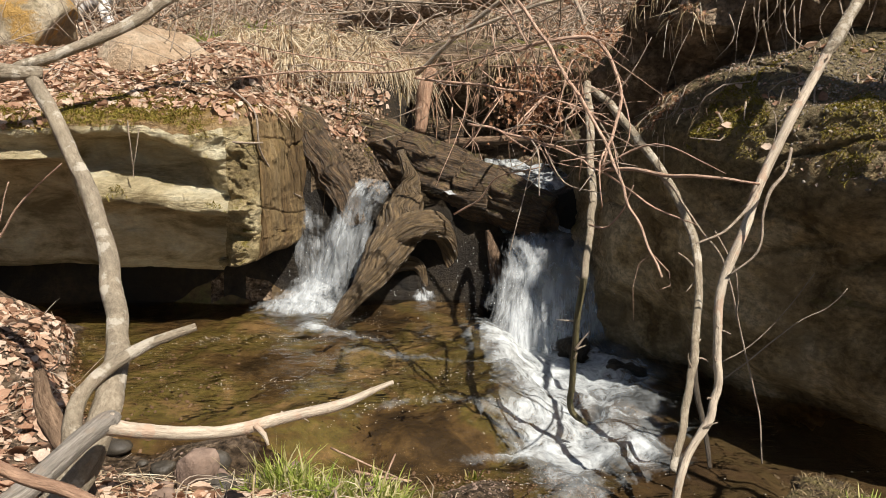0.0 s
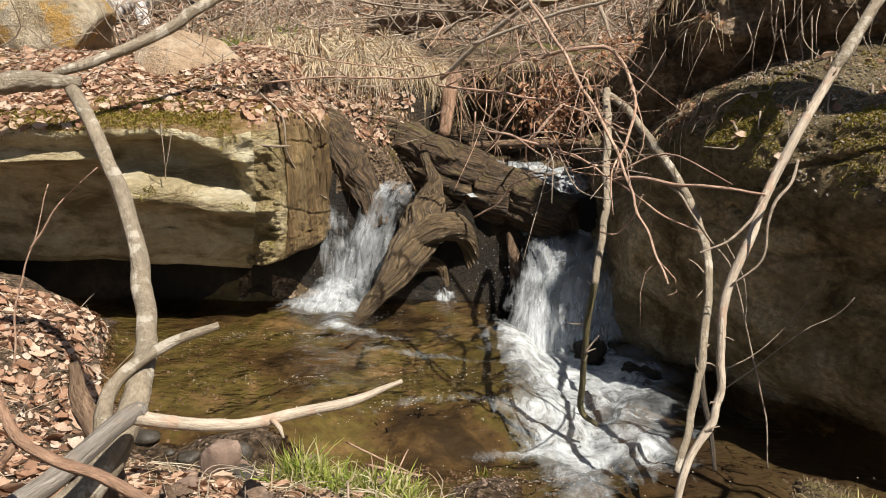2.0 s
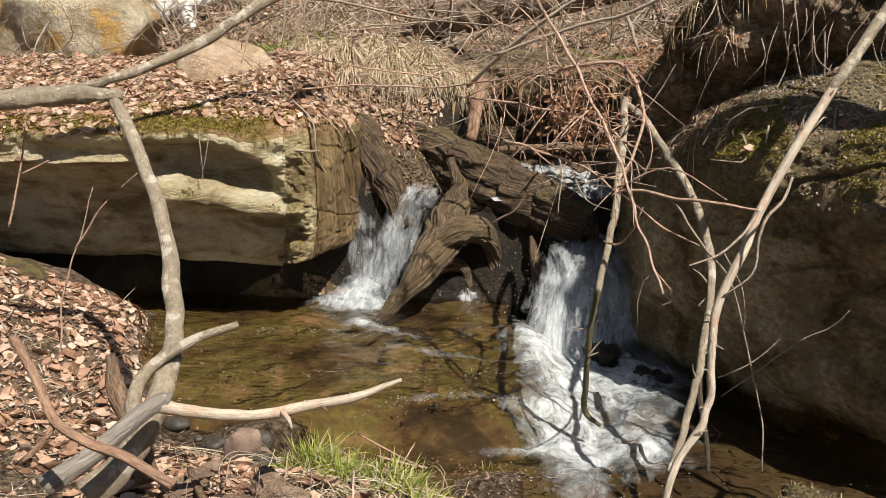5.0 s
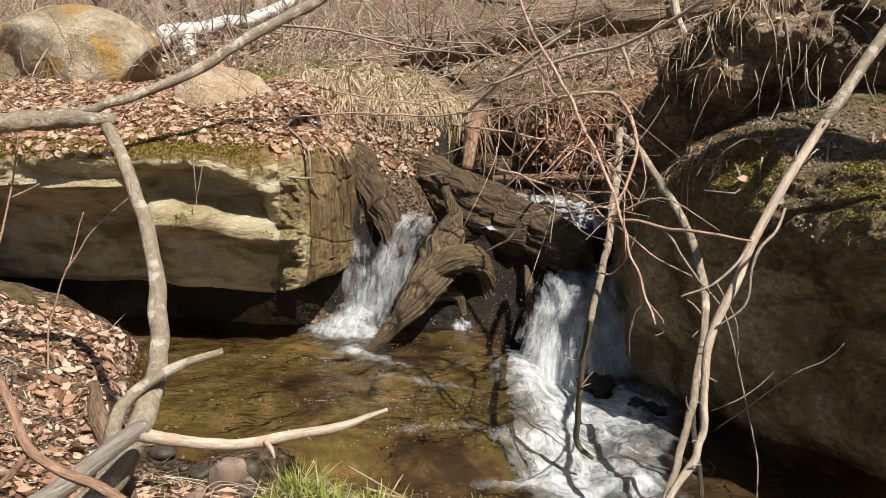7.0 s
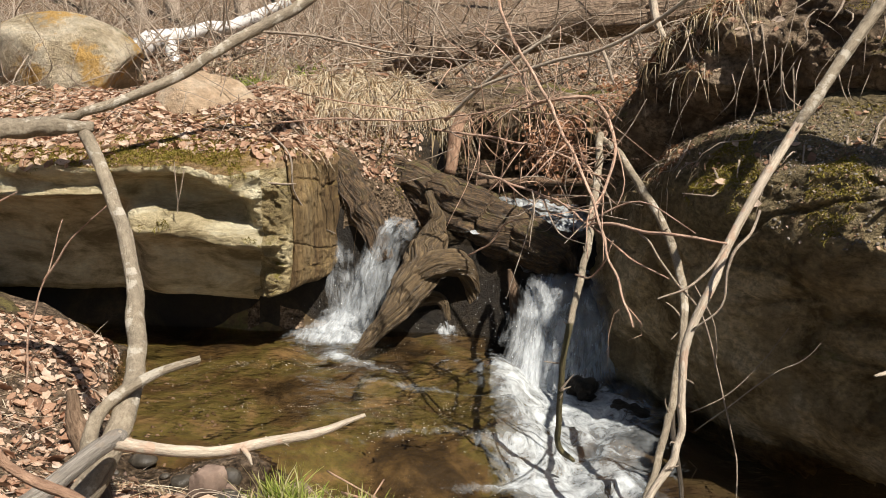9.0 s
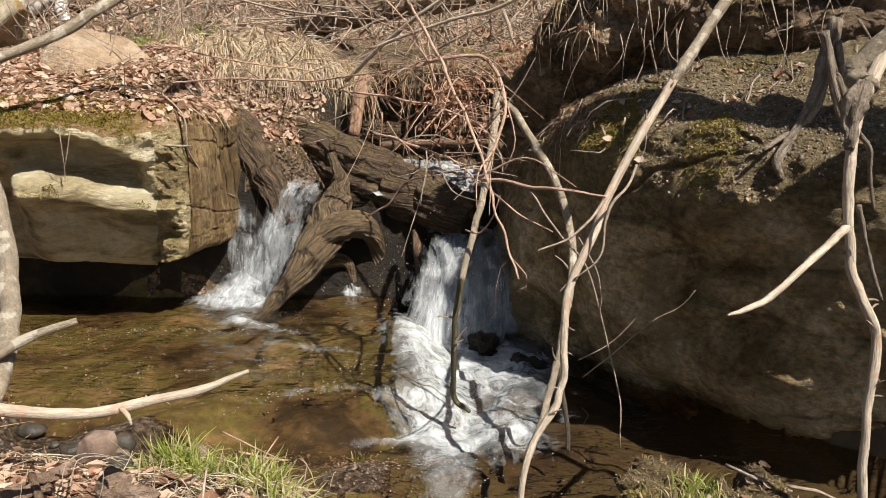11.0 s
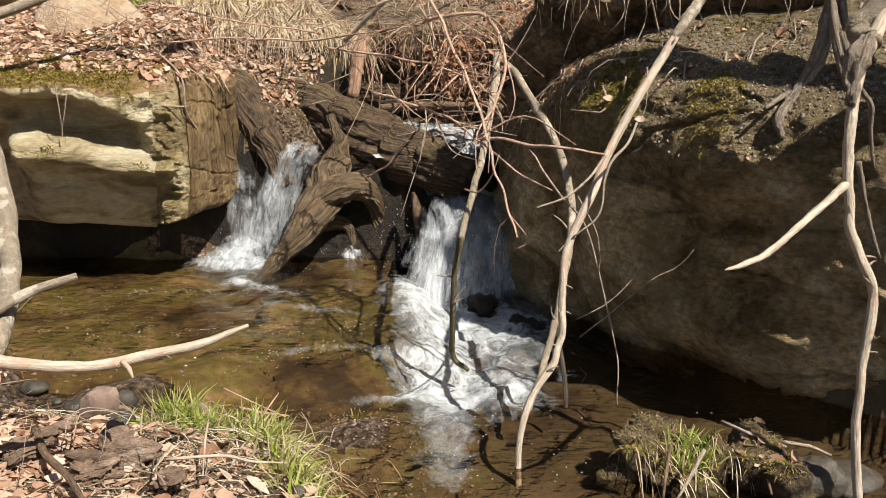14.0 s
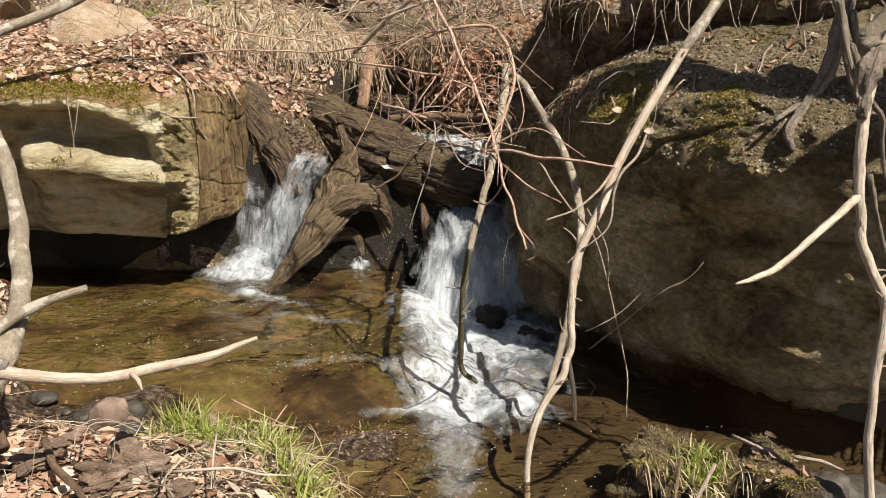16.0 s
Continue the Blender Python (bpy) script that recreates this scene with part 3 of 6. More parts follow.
# ---- the stone ledge beside the pool ----
def sheet(stations, along, nu, nv, path, rough, seed, freq=1.6, ledge=0.0, lean=0.0, lean_at=0.57):
    """A rock face: cross sections (out, z) at places along a plan line, blended and roughened."""
    u = np.linspace(0, 1, nu)
    line = smooth_line(path, nu)
    tan = np.gradient(line, axis=0)
    tan /= np.linalg.norm(tan, axis=1)[:, None]
    outward = np.stack([tan[:, 1], -tan[:, 0]], -1)
    prof = np.array([smooth_line(s, nv) for s in stations])
    v = np.arange(nv)[None] / (nv - 1)
    k = np.interp(u[:, None] - lean * (v - 0.5) * np.exp(-(((u - lean_at) / 0.07) ** 4))[:, None], along, np.arange(len(along)))
    lo = np.clip(k.astype(int), 0, len(along) - 2)
    f = (k - lo)[..., None]
    f = f * f * (3 - 2 * f)
    row = np.arange(nv)[None]
    p = prof[lo, row] * (1 - f) + prof[lo + 1, row] * f
    out, z = p[..., 0], p[..., 1]
    x = line[:, None, 0] + outward[:, None, 0] * out
    y = line[:, None, 1] + outward[:, None, 1] * out
    d = rough * fbm(x * freq, y * freq, z * freq * 1.8, 6, seed, 0.52)
    crack = 1 - np.abs(fbm(x * 0.8, y * 0.8, z * 3.2, 4, seed + 3, 0.4))
    d = d - ledge * np.clip(crack - 0.93, 0, 1) * 14 + 0.25 * rough * fbm(x * 11, y * 11, z * 14, 4, seed + 8)
    x = x + outward[:, None, 0] * d
    y = y + outward[:, None, 1] * d
    z = z + rough * 0.5 * fbm(x * freq + 9, y * freq, z * freq, 5, seed + 5)
    return np.stack([x, y, z], -1).reshape(-1, 3), grid_faces(nu, nv)[:, ::-1]


LEDGE_LEFT = [(-1.2, 1.74), (-0.5, 1.46), (-0.15, 1.34), (0.0, 1.26), (0.03, 1.19), (-0.02, 1.13), (-0.02, 1.075), (-0.01, 1.04), (-0.25, 1.01), (-0.36, 0.92), (-0.44, 0.80), (-0.50, 0.65), (-0.54, 0.51), (-0.60, 0.41), (-0.74, 0.36), (-0.98, 0.36)]
LEDGE_MID = [(-1.2, 1.72), (-0.5, 1.46), (-0.15, 1.34), (0.03, 1.26), (0.06, 1.20), (-0.02, 1.165), (-0.22, 1.13), (-0.24, 1.03), (-0.12, 0.975), (0.05, 0.90), (0.05, 0.825), (-0.09, 0.77), (-0.18, 0.59), (-0.28, 0.45), (-0.46, 0.385), (-0.9, 0.39)]
LEDGE_NOSE = [(-1.2, 1.66), (-0.5, 1.43), (-0.15, 1.35), (-0.02, 1.28), (0.04, 1.20), (0.05, 1.12), (0.02, 1.05), (0.04, 0.98), (0.05, 0.92), (0.03, 0.84), (-0.01, 0.76), (-0.07, 0.68), (-0.14, 0.56), (-0.21, 0.45), (-0.35, 0.42), (-0.8, 0.42)]
# the end face is grooved from top to bottom
LEDGE_SIDE = [(-0.9, 1.5), (-0.4, 1.42), (-0.10, 1.37), (-0.01, 1.30), (0.0, 1.2), (0.01, 1.12), (0.01, 1.04), (0.02, 0.96), (0.02, 0.88), (0.02, 0.8), (0.02, 0.72), (0.02, 0.64), (0.01, 0.55), (-0.03, 0.46), (-0.15, 0.44), (-0.4, 0.44)]
LEDGE_N, LEDGE_V = 420, 210
lv, _ = sheet([LEDGE_LEFT, LEDGE_LEFT, LEDGE_MID, LEDGE_MID, LEDGE_NOSE, LEDGE_SIDE, LEDGE_SIDE], [0, 0.375, 0.425, 0.545, 0.605, 0.72, 1.0], LEDGE_N, LEDGE_V,
              [(-4.6, 4.5, 0), (-3.6, 4.32, 0), (-2.6, 4.2, 0), (-1.7, 4.2, 0), (-1.1, 4.24, 0), (-0.88, 4.40, 0), (-0.76, 4.85, 0), (-0.70, 5.4, 0)], 0.026, 31, 2.2, 0.012, 0.20)
lv = lv.reshape(LEDGE_N, LEDGE_V, 3)
groove = 0.008 * vnoise(lv[..., 0] * 23 + lv[..., 1] * 23, lv[..., 2] * 1.5, 0, 71) + 0.009 * vnoise(lv[..., 0] * 60 + lv[..., 1] * 60, lv[..., 2] * 2, 0, 72)
lip = np.exp(-((np.arange(LEDGE_V) - 52) / 26.0) ** 2)[None]
lv[..., 2] += 0.022 * lip * fbm(lv[..., 0] * 3.2, lv[..., 1] * 3.2, 0, 5, 81, 0.6)
lv[..., 1] += 0.035 * lip * fbm(lv[..., 0] * 4.0, lv[..., 2] * 4.0, 1.0, 5, 82, 0.6)
ALONG = np.linspace(0, 1, LEDGE_N)[:, None]
lv[..., 1] -= groove * step(0.68, 0.72, ALONG) * 0.8
# the crumbled nose between the layers and the end face, with two holes and a crack down its side
crumbled = step(0.555, 0.60, ALONG) * step(0.70, 0.67, ALONG) * step(46, 62, np.arange(LEDGE_V))[None]
lv[..., 1] -= 0.040 * crumbled * fbm(lv[..., 0] * 6, lv[..., 1] * 6, lv[..., 2] * 11, 5, 84, 0.6)
for hx, hz, hr, depth in ((-0.99, 0.72, 0.06, 0.10), (-1.0, 1.08, 0.045, 0.05), (-1.03, 0.92, 0.03, 0.035)):
    lv[..., 1] += depth * crumbled * np.exp(-((lv[..., 0] - hx) / hr) ** 2 - ((lv[..., 2] - hz) / (0.8 * hr)) ** 2)
lv[..., 1] += 0.035 * np.exp(-((ALONG - 0.70 - 0.004 * vnoise(lv[..., 2] * 9, 0.5, 0, 85)) / 0.006) ** 2)
# the lip sags towards the nose, the pale layer dips and the underside curves up to the end
DOWN = np.linspace(0, 1, LEDGE_V)[None]
lv[..., 2] -= 0.06 * np.exp(-((ALONG - 0.55) / 0.045) ** 2) * np.exp(-((DOWN - 0.30) / 0.10) ** 2)
lv[..., 2] -= 0.05 * step(0.42, 0.57, ALONG) * step(0.42, 0.52, DOWN) * step(0.80, 0.66, DOWN)
lv[..., 2] += 0.07 * step(0.60, 0.80, ALONG) * step(0.62, 0.9, DOWN) + 0.025 * vnoise(lv[..., 0] * 1.9, 3.5, 0, 88) * step(0.25, 0.4, DOWN)
# long cracks in the lower face
for z0, tilt, deep in ((0.665, -0.055, 0.022), (0.575, 0.01, 0.014), (0.885, -0.02, 0.012)):
    mark = lv[..., 2] - z0 - tilt * (lv[..., 0] + 1.5) - 0.012 * vnoise(lv[..., 0] * 5, z0 * 9, 0, 86)
    lv[..., 1] += deep * np.exp(-(mark / 0.008) ** 2) * step(-0.3, 0.2, vnoise(lv[..., 0] * 2.3, z0 * 5, 0, 87)) * step(0.60, 0.55, ALONG)
ledge_rock = thing("stone_ledge", (-2.4, 4.6, 0.0), "undercut layered tan sandstone ledge with mossy top above the pool", "rock ledge")
cap, nose_at = 50, 296


def piece(a, b, c, d):
    g = lv[a:b, c:d]
    return g.reshape(-1, 3), grid_faces(g.shape[0], g.shape[1])[:, ::-1]


ledge_top = part("mossy_top", piece(0, LEDGE_N, 0, cap), M_CAP, ledge_rock, "mossy top under dry leaves")
ledge_face = part("layered_face", piece(0, 252, cap - 1, LEDGE_V), M_LEDGE, ledge_rock, "shaded face with a pale projecting layer")
part("crumbled_nose", piece(251, nose_at, cap - 1, LEDGE_V), M_NOSE, ledge_rock, "crumbled olive brown nose with holes")
ledge_end = part("grooved_end", piece(nose_at - 1, LEDGE_N, cap - 1, LEDGE_V), M_LEDGE_END, ledge_rock, "brown vertically grooved wet end")

# ---- the mossy rock wall across the stream ----
CLIFF = [(-1.6, 1.95), (-0.9, 1.70), (-0.45, 1.48), (-0.12, 1.30), (0.0, 1.16), (0.01, 1.02), (-0.03, 0.78), (-0.08, 0.52), (-0.16, 0.27), (-0.25, 0.08), (-0.35, -0.05), (-0.45, -0.3)]
CLIFF_FALLS = [(-1.2, 1.6), (-0.7, 1.42), (-0.3, 1.30), (-0.08, 1.20), (0.0, 1.08), (0.03, 0.9), (0.05, 0.7), (0.05, 0.5), (0.02, 0.3), (0.0, 0.1), (-0.05, -0.1), (-0.1, -0.3)]
CLIFF_SANDY = [(-1.4, 1.82), (-0.8, 1.68), (-0.45, 1.56), (-0.28, 1.48), (-0.18, 1.39), (-0.09, 1.28), (0.0, 1.15), (0.01, 1.0), (-0.02, 0.78), (-0.06, 0.52), (-0.13, 0.27), (-0.22, 0.08), (-0.33, -0.05), (-0.45, -0.3)]
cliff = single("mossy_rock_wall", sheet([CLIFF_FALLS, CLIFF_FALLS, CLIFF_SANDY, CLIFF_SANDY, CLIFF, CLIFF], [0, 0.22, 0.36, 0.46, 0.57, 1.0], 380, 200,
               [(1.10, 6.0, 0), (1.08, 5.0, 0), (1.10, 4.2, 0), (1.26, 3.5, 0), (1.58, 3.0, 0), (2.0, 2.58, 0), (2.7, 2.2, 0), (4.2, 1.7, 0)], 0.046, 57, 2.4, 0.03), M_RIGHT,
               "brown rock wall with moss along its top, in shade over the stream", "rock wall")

# ---- the overhanging root mat of the right bank ----
OVERHANG_LOW = [(-1.4, 1.95), (-0.7, 1.72), (-0.25, 1.52), (0.05, 1.40), (0.20, 1.30), (0.30, 1.22), (0.34, 1.14), (0.32, 1.06), (0.28, 1.0), (0.2, 0.9)]
OVERHANG = [(-1.8, 2.55), (-0.9, 2.38), (-0.30, 2.22), (-0.06, 2.12), (0.05, 2.0), (0.08, 1.86), (0.06, 1.76), (0.0, 1.66), (-0.12, 1.58), (-0.28, 1.42)]
overhang = single("bank_overhang", sheet([OVERHANG_LOW, OVERHANG_LOW, OVERHANG, OVERHANG], [0, 0.12, 0.38, 1], 300, 130,
                  [(1.55, 5.6, 0), (1.32, 4.9, 0), (1.24, 4.4, 0), (1.42, 3.95, 0), (1.78, 3.68, 0), (2.3, 3.42, 0), (3.0, 3.1, 0), (4.2, 2.6, 0)], 0.085, 77, 3.0), M_EARTH,
                  "undercut earth bank edge bound by roots and dead grass", "earth bank", kind="structure")

# ---- the undercut head of the gully ----
GULLY_LIP = [(-1.3, 2.0), (-0.7, 1.92), (-0.25, 1.82), (-0.04, 1.74), (0.03, 1.66), (0.0, 1.58), (-0.15, 1.54), (-0.38, 1.46), (-0.48, 1.3), (-0.45, 1.12), (-0.3, 0.98), (-0.2, 0.84)]
gully_head = single("gully_overhang", sheet([GULLY_LIP, GULLY_LIP], [0, 1], 150, 90, [(-0.5, 6.35, 0), (-0.1, 6.12, 0), (0.4, 6.02, 0), (0.9, 6.0, 0), (1.4, 5.75, 0), (1.7, 5.4, 0)], 0.09, 97, 2.6), M_EARTH,
                    "undercut earth lip at the head of the gully", "earth bank", kind="structure")

# ---- boulders on the slope ----
single("lichen_boulder", rock_mesh((-3.30, 6.35, 1.92), (0.78, 0.6, 0.52), 5, 5, 0.2, cuts=4), M_GREY, "rounded grey boulder with orange lichen on the leafy slope", "boulder")
single("tan_boulder", rock_mesh((-1.66, 5.30, 1.40), (0.42, 0.34, 0.52), 14, 5, 0.25, cuts=12), M_TAN, "bare tan boulder half sunk in dry leaves", "boulder")
single("side_boulder", rock_mesh((-2.62, 4.0, 0.36), (0.26, 0.2, 0.17), 19, 4, 0.3), M_MOUND, "small mossy stone on the leafy bank under the ledge", "stone")

# ---- logs in the stream ----
log = thing("fallen_log", (-0.537, 5.450, 1.169), "dark rotting log lying across the head of the falls", "log")
part("stem", tube([(-1.013, 5.750, 1.313), (-0.687, 5.620, 1.224), (-0.333, 5.500, 1.112), (0.048, 5.350, 0.947), (0.446, 5.150, 0.797), (0.834, 4.950, 0.642)], [0.08, 0.14, 0.18, 0.205, 0.19, 0.14], 96, 0.012, 0.07, 0.02, 3, ridges=0.06, grain=0.035, chip=0.11), M_LOG, log)
part("broken_end", tube([(0.720, 4.950, 0.694), (0.811, 4.920, 0.664), (0.869, 4.900, 0.563)], [0.10, 0.07, 0.02], 14, 0.015, 0.35, 0.02, 9, ridges=0.3), M_LOG, log, "splintered log end")
single("fallen_log", tube([(-1.267, 6.300, 1.421), (-0.867, 6.200, 1.337), (-0.296, 6.100, 1.229), (0.368, 6.100, 1.179)], [0.10, 0.12, 0.13, 0.11], 48, 0.02, 0.12, 0.02, 14, ridges=0.1, grain=0.1, chip=0.12), M_LOG, "dark wet log half buried behind the stone ledge", "log")
single("fallen_log", tube([(-0.642, 7.400, 2.153), (-0.303, 7.300, 2.257), (0.226, 7.200, 2.385), (0.941, 7.100, 2.523), (1.825, 7.000, 2.680), (2.855, 6.900, 2.863)], [0.11, 0.17, 0.19, 0.20, 0.20, 0.20], 64, 0.03, 0.12, 0.03, 17, ridges=0.03, grain=0.03, chip=0.03), M_OLDTRUNK, "thick brown fallen trunk bridging the gully", "log")
single("cut_stub", tube([(0.106, 5.600, 1.618), (0.061, 5.550, 1.472), (0.021, 5.500, 1.184)], [0.042, 0.05, 0.04], 16, 0.02, 0.12, 0.01, 21), M_STUB, "short reddish brown broken branch stub standing in the gully", "branch")
single("branch", tube([(0.209, 5.900, 1.100), (0.597, 5.800, 1.128), (1.080, 5.600, 1.136)], [0.03, 0.035, 0.025], 10, 0.03, 0.1, 0.01, 22), M_BROWNWOOD, "brown stick lying across the upper stream", "branch")

# driftwood stump between the falls
stump = thing("driftwood_stump", (-0.455, 4.950, 0.033), "twisted wet driftwood stump with an arched root between the falls", "driftwood")
part("main_root", tube([(-0.544, 4.520, 0.046), (-0.381, 4.620, 0.221), (-0.201, 4.780, 0.444), (-0.105, 4.950, 0.667), (-0.047, 5.050, 0.868), (-0.105, 5.100, 1.075)], [0.03, 0.075, 0.15, 0.14, 0.06, 0.03], 96, 0.010, 0.12, 0.012, 31, flat=0.8, ridges=0.09, grain=0.06, chip=0.09), M_ROOTWOOD, stump)
part("arched_root", tube([(-0.236, 4.760, 0.465), (-0.040, 4.800, 0.606), (0.124, 4.900, 0.598), (0.209, 5.020, 0.436), (0.185, 5.050, 0.252), (0.110, 5.020, 0.177)], [0.05, 0.095, 0.08, 0.05, 0.035, 0.02], 72, 0.010, 0.10, 0.006, 32, ridges=0.13, grain=0.06, chip=0.09), M_ROOTWOOD, stump, "arched root end")
part("side_root", tube([(-0.154, 4.950, 0.357), (-0.021, 4.970, 0.358), (0.048, 4.980, 0.203)], [0.05, 0.04, 0.02], 16, 0.012, 0.25, 0.01, 33, ridges=0.2), M_ROOTWOOD, stump)
single("splintered_wood", tube([(0.448, 5.000, 0.564), (0.491, 4.980, 0.414), (0.527, 4.950, 0.228)], [0.012, 0.05, 0.045], 12, 0.012, 0.3, 0.01, 35, ridges=0.25), M_BROWNWOOD, "upright splinter of orange brown rotten wood beside the falls", "driftwood")
single("mossy_log", tube([(-0.964, 5.400, 1.369), (-0.743, 5.240, 1.208), (-0.544, 5.100, 0.907), (-0.401, 5.000, 0.592)], [0.09, 0.14, 0.13, 0.07], 72, 0.012, 0.16, 0.02, 37, ridges=0.06, grain=0.07, chip=0.08), M_LOG, "dark mossy log leaning between the ledge and the small fall", "log")
single("pale_root", tube([(-0.874, 5.250, 1.330), (-0.735, 5.150, 1.171), (-0.584, 5.080, 0.926), (-0.434, 5.000, 0.688)], [0.015, 0.018, 0.02, 0.012], 10, 0.02, 0.1, 0.01, 36), M_TWIG, "thin pale root leaning over the small fall", "root")
# wet rocks, near black so that the log's shade is in their colour
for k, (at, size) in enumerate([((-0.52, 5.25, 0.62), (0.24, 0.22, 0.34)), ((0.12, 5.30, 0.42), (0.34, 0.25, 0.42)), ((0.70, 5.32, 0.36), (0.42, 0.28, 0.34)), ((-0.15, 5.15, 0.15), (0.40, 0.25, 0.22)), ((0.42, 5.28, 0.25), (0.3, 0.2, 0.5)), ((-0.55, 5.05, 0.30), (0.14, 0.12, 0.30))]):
    single("wet_rock", rock_mesh(at, size, 60 + k, 4, 0.35), M_SHADED_WETROCK, "wet rock behind the falling water, colour darkened for shade", "rock", "rocks behind the falls")

for k, (at, size) in enumerate([((0.84, 4.12, 0.0), (0.10, 0.08, 0.085)), ((1.06, 3.9, -0.04), (0.10, 0.09, 0.075))]):
    single("wet_rock", rock_mesh(at, size, 90 + k, 4, 0.9, cuts=9), M_SHADED_WETROCK, "black wet rock washed by the plunging water", "rock", "rocks in the plunge")

# ---- water ----
def water_sheet(name, xs, ys, level, foam, waves, label):
    x, y = np.meshgrid(xs, ys, indexing="ij")
    z = level(x, y)
    fm = foam(x, y)
    z = z + waves * fbm(x * 5, y * 5, 0, 4, 41) + 0.030 * fm * fbm(x * 7, y * 7, 0, 3, 45)
    me = mesh_of(name, np.stack([x, y, z], -1).reshape(-1, 3), grid_faces(len(xs), len(ys)), M_WATER)
    att = me.attributes.new("foam", "FLOAT", "POINT")
    att.data.foreach_set("value", fm.ravel().astype(np.float32))
    ob = new(name, me)
    return tagged(ob, label, "water", kind="structure")


def blob(x, y, cx, cy, rx, ry, turn=0.0):
    c, s = math.cos(turn), math.sin(turn)
    dx, dy = x - cx, y - cy
    return np.exp(-(((c * dx + s * dy) / rx) ** 2 + ((-s * dx + c * dy) / ry) ** 2))


def pool_foam(x, y):
    f = 1.0 * blob(x, y, -0.70, 4.74, 0.36, 0.24) + 0.85 * blob(x, y, 0.50, 4.1, 0.30, 0.40) + 0.85 * blob(x, y, 0.52, 3.45, 0.24, 0.45) + 0.85 * blob(x, y, 0.58, 3.02, 0.30, 0.20)
    f = f + 0.92 * blob(x, y, 1.0, 4.05, 0.35, 0.45) + 0.6 * blob(x, y, 0.95, 3.4, 0.3, 0.45) + 0.8 * blob(x, y, 0.50, 2.48, 0.14, 0.42) + 0.48 * blob(x, y, 0.80, 2.85, 0.24, 0.3)
    f = f + 0.58 * blob(x, y, -0.42, 4.15, 0.32, 0.09, -0.6) + 0.55 * blob(x, y, -0.15, 3.75, 0.30, 0.06, -0.4) + 0.55 * blob(x, y, -0.05, 3.12, 0.42, 0.05, 0.05) + 0.6 * blob(x, y, 0.28, 2.86, 0.24, 0.05, 0.05) + 0.5 * blob(x, y, -0.60, 4.25, 0.10, 0.14)
    f = f + 0.6 * blob(x, y, -0.02, 5.0, 0.12, 0.12) + 0.25 * blob(x, y, -0.5, 3.9, 0.9, 0.5)
    return np.clip(f, 0, 1)


water_sheet("water", np.arange(-2.7, 3.4, 0.025), np.arange(0.9, 5.3, 0.025), water_level, pool_foam, 0.008, "shallow amber stream water with ripples and white foam")
water_sheet("water", np.arange(-0.45, 1.2, 0.025), np.arange(5.02, 8.0, 0.03), lambda x, y: 0.80 + 0.13 * np.maximum(y - 5.1, 0) - 0.25 * step(5.5, 5.0, y) * step(0.3, 0.6, x), lambda x, y: 0.95 * step(7.4, 6.2, y) * step(-0.1, 0.2, x), 0.03, "white rushing water above the falls")


def fall(layers, lip, foot, throw, bulge, seed, mat, label, nu=40, nv=56):
    """Falling water: torn sheets one before the other, from a lip line to a foot line, thrown out and down."""
    verts, faces, uvs, foams, k = [], [], [], [], 0
    lip, foot = np.asarray(lip), np.asarray(foot)
    rng = np.random.default_rng(seed)
    for q in range(layers):
        u, v = np.meshgrid(np.linspace(0, 1, nu), np.linspace(0, 1, nv), indexing="ij")
        off = rng.normal(size=(2, 3)) * (0.02, 0.05, 0.015)
        top = lip[0] + off[0] + (lip[1] - lip[0]) * u[..., None]
        end = foot[0] + off[1] + (foot[1] - foot[0]) * u[..., None]
        p = top + (end - top) * np.stack([v**0.9, throw * np.sqrt(v) + (1 - throw) * v, v**1.5], -1)
        n = fbm(u * 5, v * 1.5, q, 4, seed) + 0.6 * fbm(u * 13, v * 6, q, 3, seed + 2)
        p[..., 1] -= bulge * (n + 0.4 * q) * step(0, 0.25, v)
        p[..., 2] += 0.3 * bulge * fbm(u * 8, v * 4, q, 3, seed + 6)
        p[..., 0] += 0.6 * bulge * fbm(u * 6, v * 3, q + 2, 3, seed + 4)
        verts.append(p.reshape(-1, 3))
        faces.append(grid_faces(nu, nv) + k)
        k += nu * nv
        wide = np.linalg.norm(lip[1] - lip[0]) * (1 - v) + np.linalg.norm(foot[1] - foot[0]) * v
        uvs.append(np.stack([(u - 0.5) * wide + 3.7 * q + seed, v * np.linalg.norm(foot[0] - lip[0])], -1).reshape(-1, 2))
        rag = 0.12 * vnoise(v * 5, q * 2.0, 0, seed + 5)
        edge = np.minimum(u + rag, 1 - u - rag) * 2
        foams.append((0.75 * step(-0.1, 0.7, edge) + 0.25 * v - 0.5 * step(0.93, 1.0, v)).ravel())
    me = mesh_of("waterfall", np.vstack(verts), np.vstack(faces), mat, True, np.vstack(uvs))
    me.attributes.new("foam", "FLOAT", "POINT").data.foreach_set("value", np.concatenate(foams).astype(np.float32))
    return tagged(new("waterfall", me), label, "waterfall", kind="structure")


fall(3, ((-0.410, 5.150, 0.898), (-0.250, 5.120, 0.876)), ((-0.731, 4.860, 0.141), (-0.490, 4.840, 0.099)), 0.5, 0.03, 3, M_FALL, "small white fall splashing beside the stone ledge")
fall(2, ((-0.294, 5.100, 0.899), (-0.089, 5.060, 0.855)), ((-0.602, 4.880, 0.200), (-0.280, 4.900, 0.208)), 0.5, 0.035, 28, M_VEIL, "spray of the small fall beside the driftwood")
fall(2, ((-0.757, 5.120, 0.801), (-0.524, 5.100, 0.673)), ((-0.796, 4.900, 0.149), (-0.546, 4.900, 0.120)), 0.4, 0.02, 8, M_VEIL, "thin strands of water down the side of the ledge")
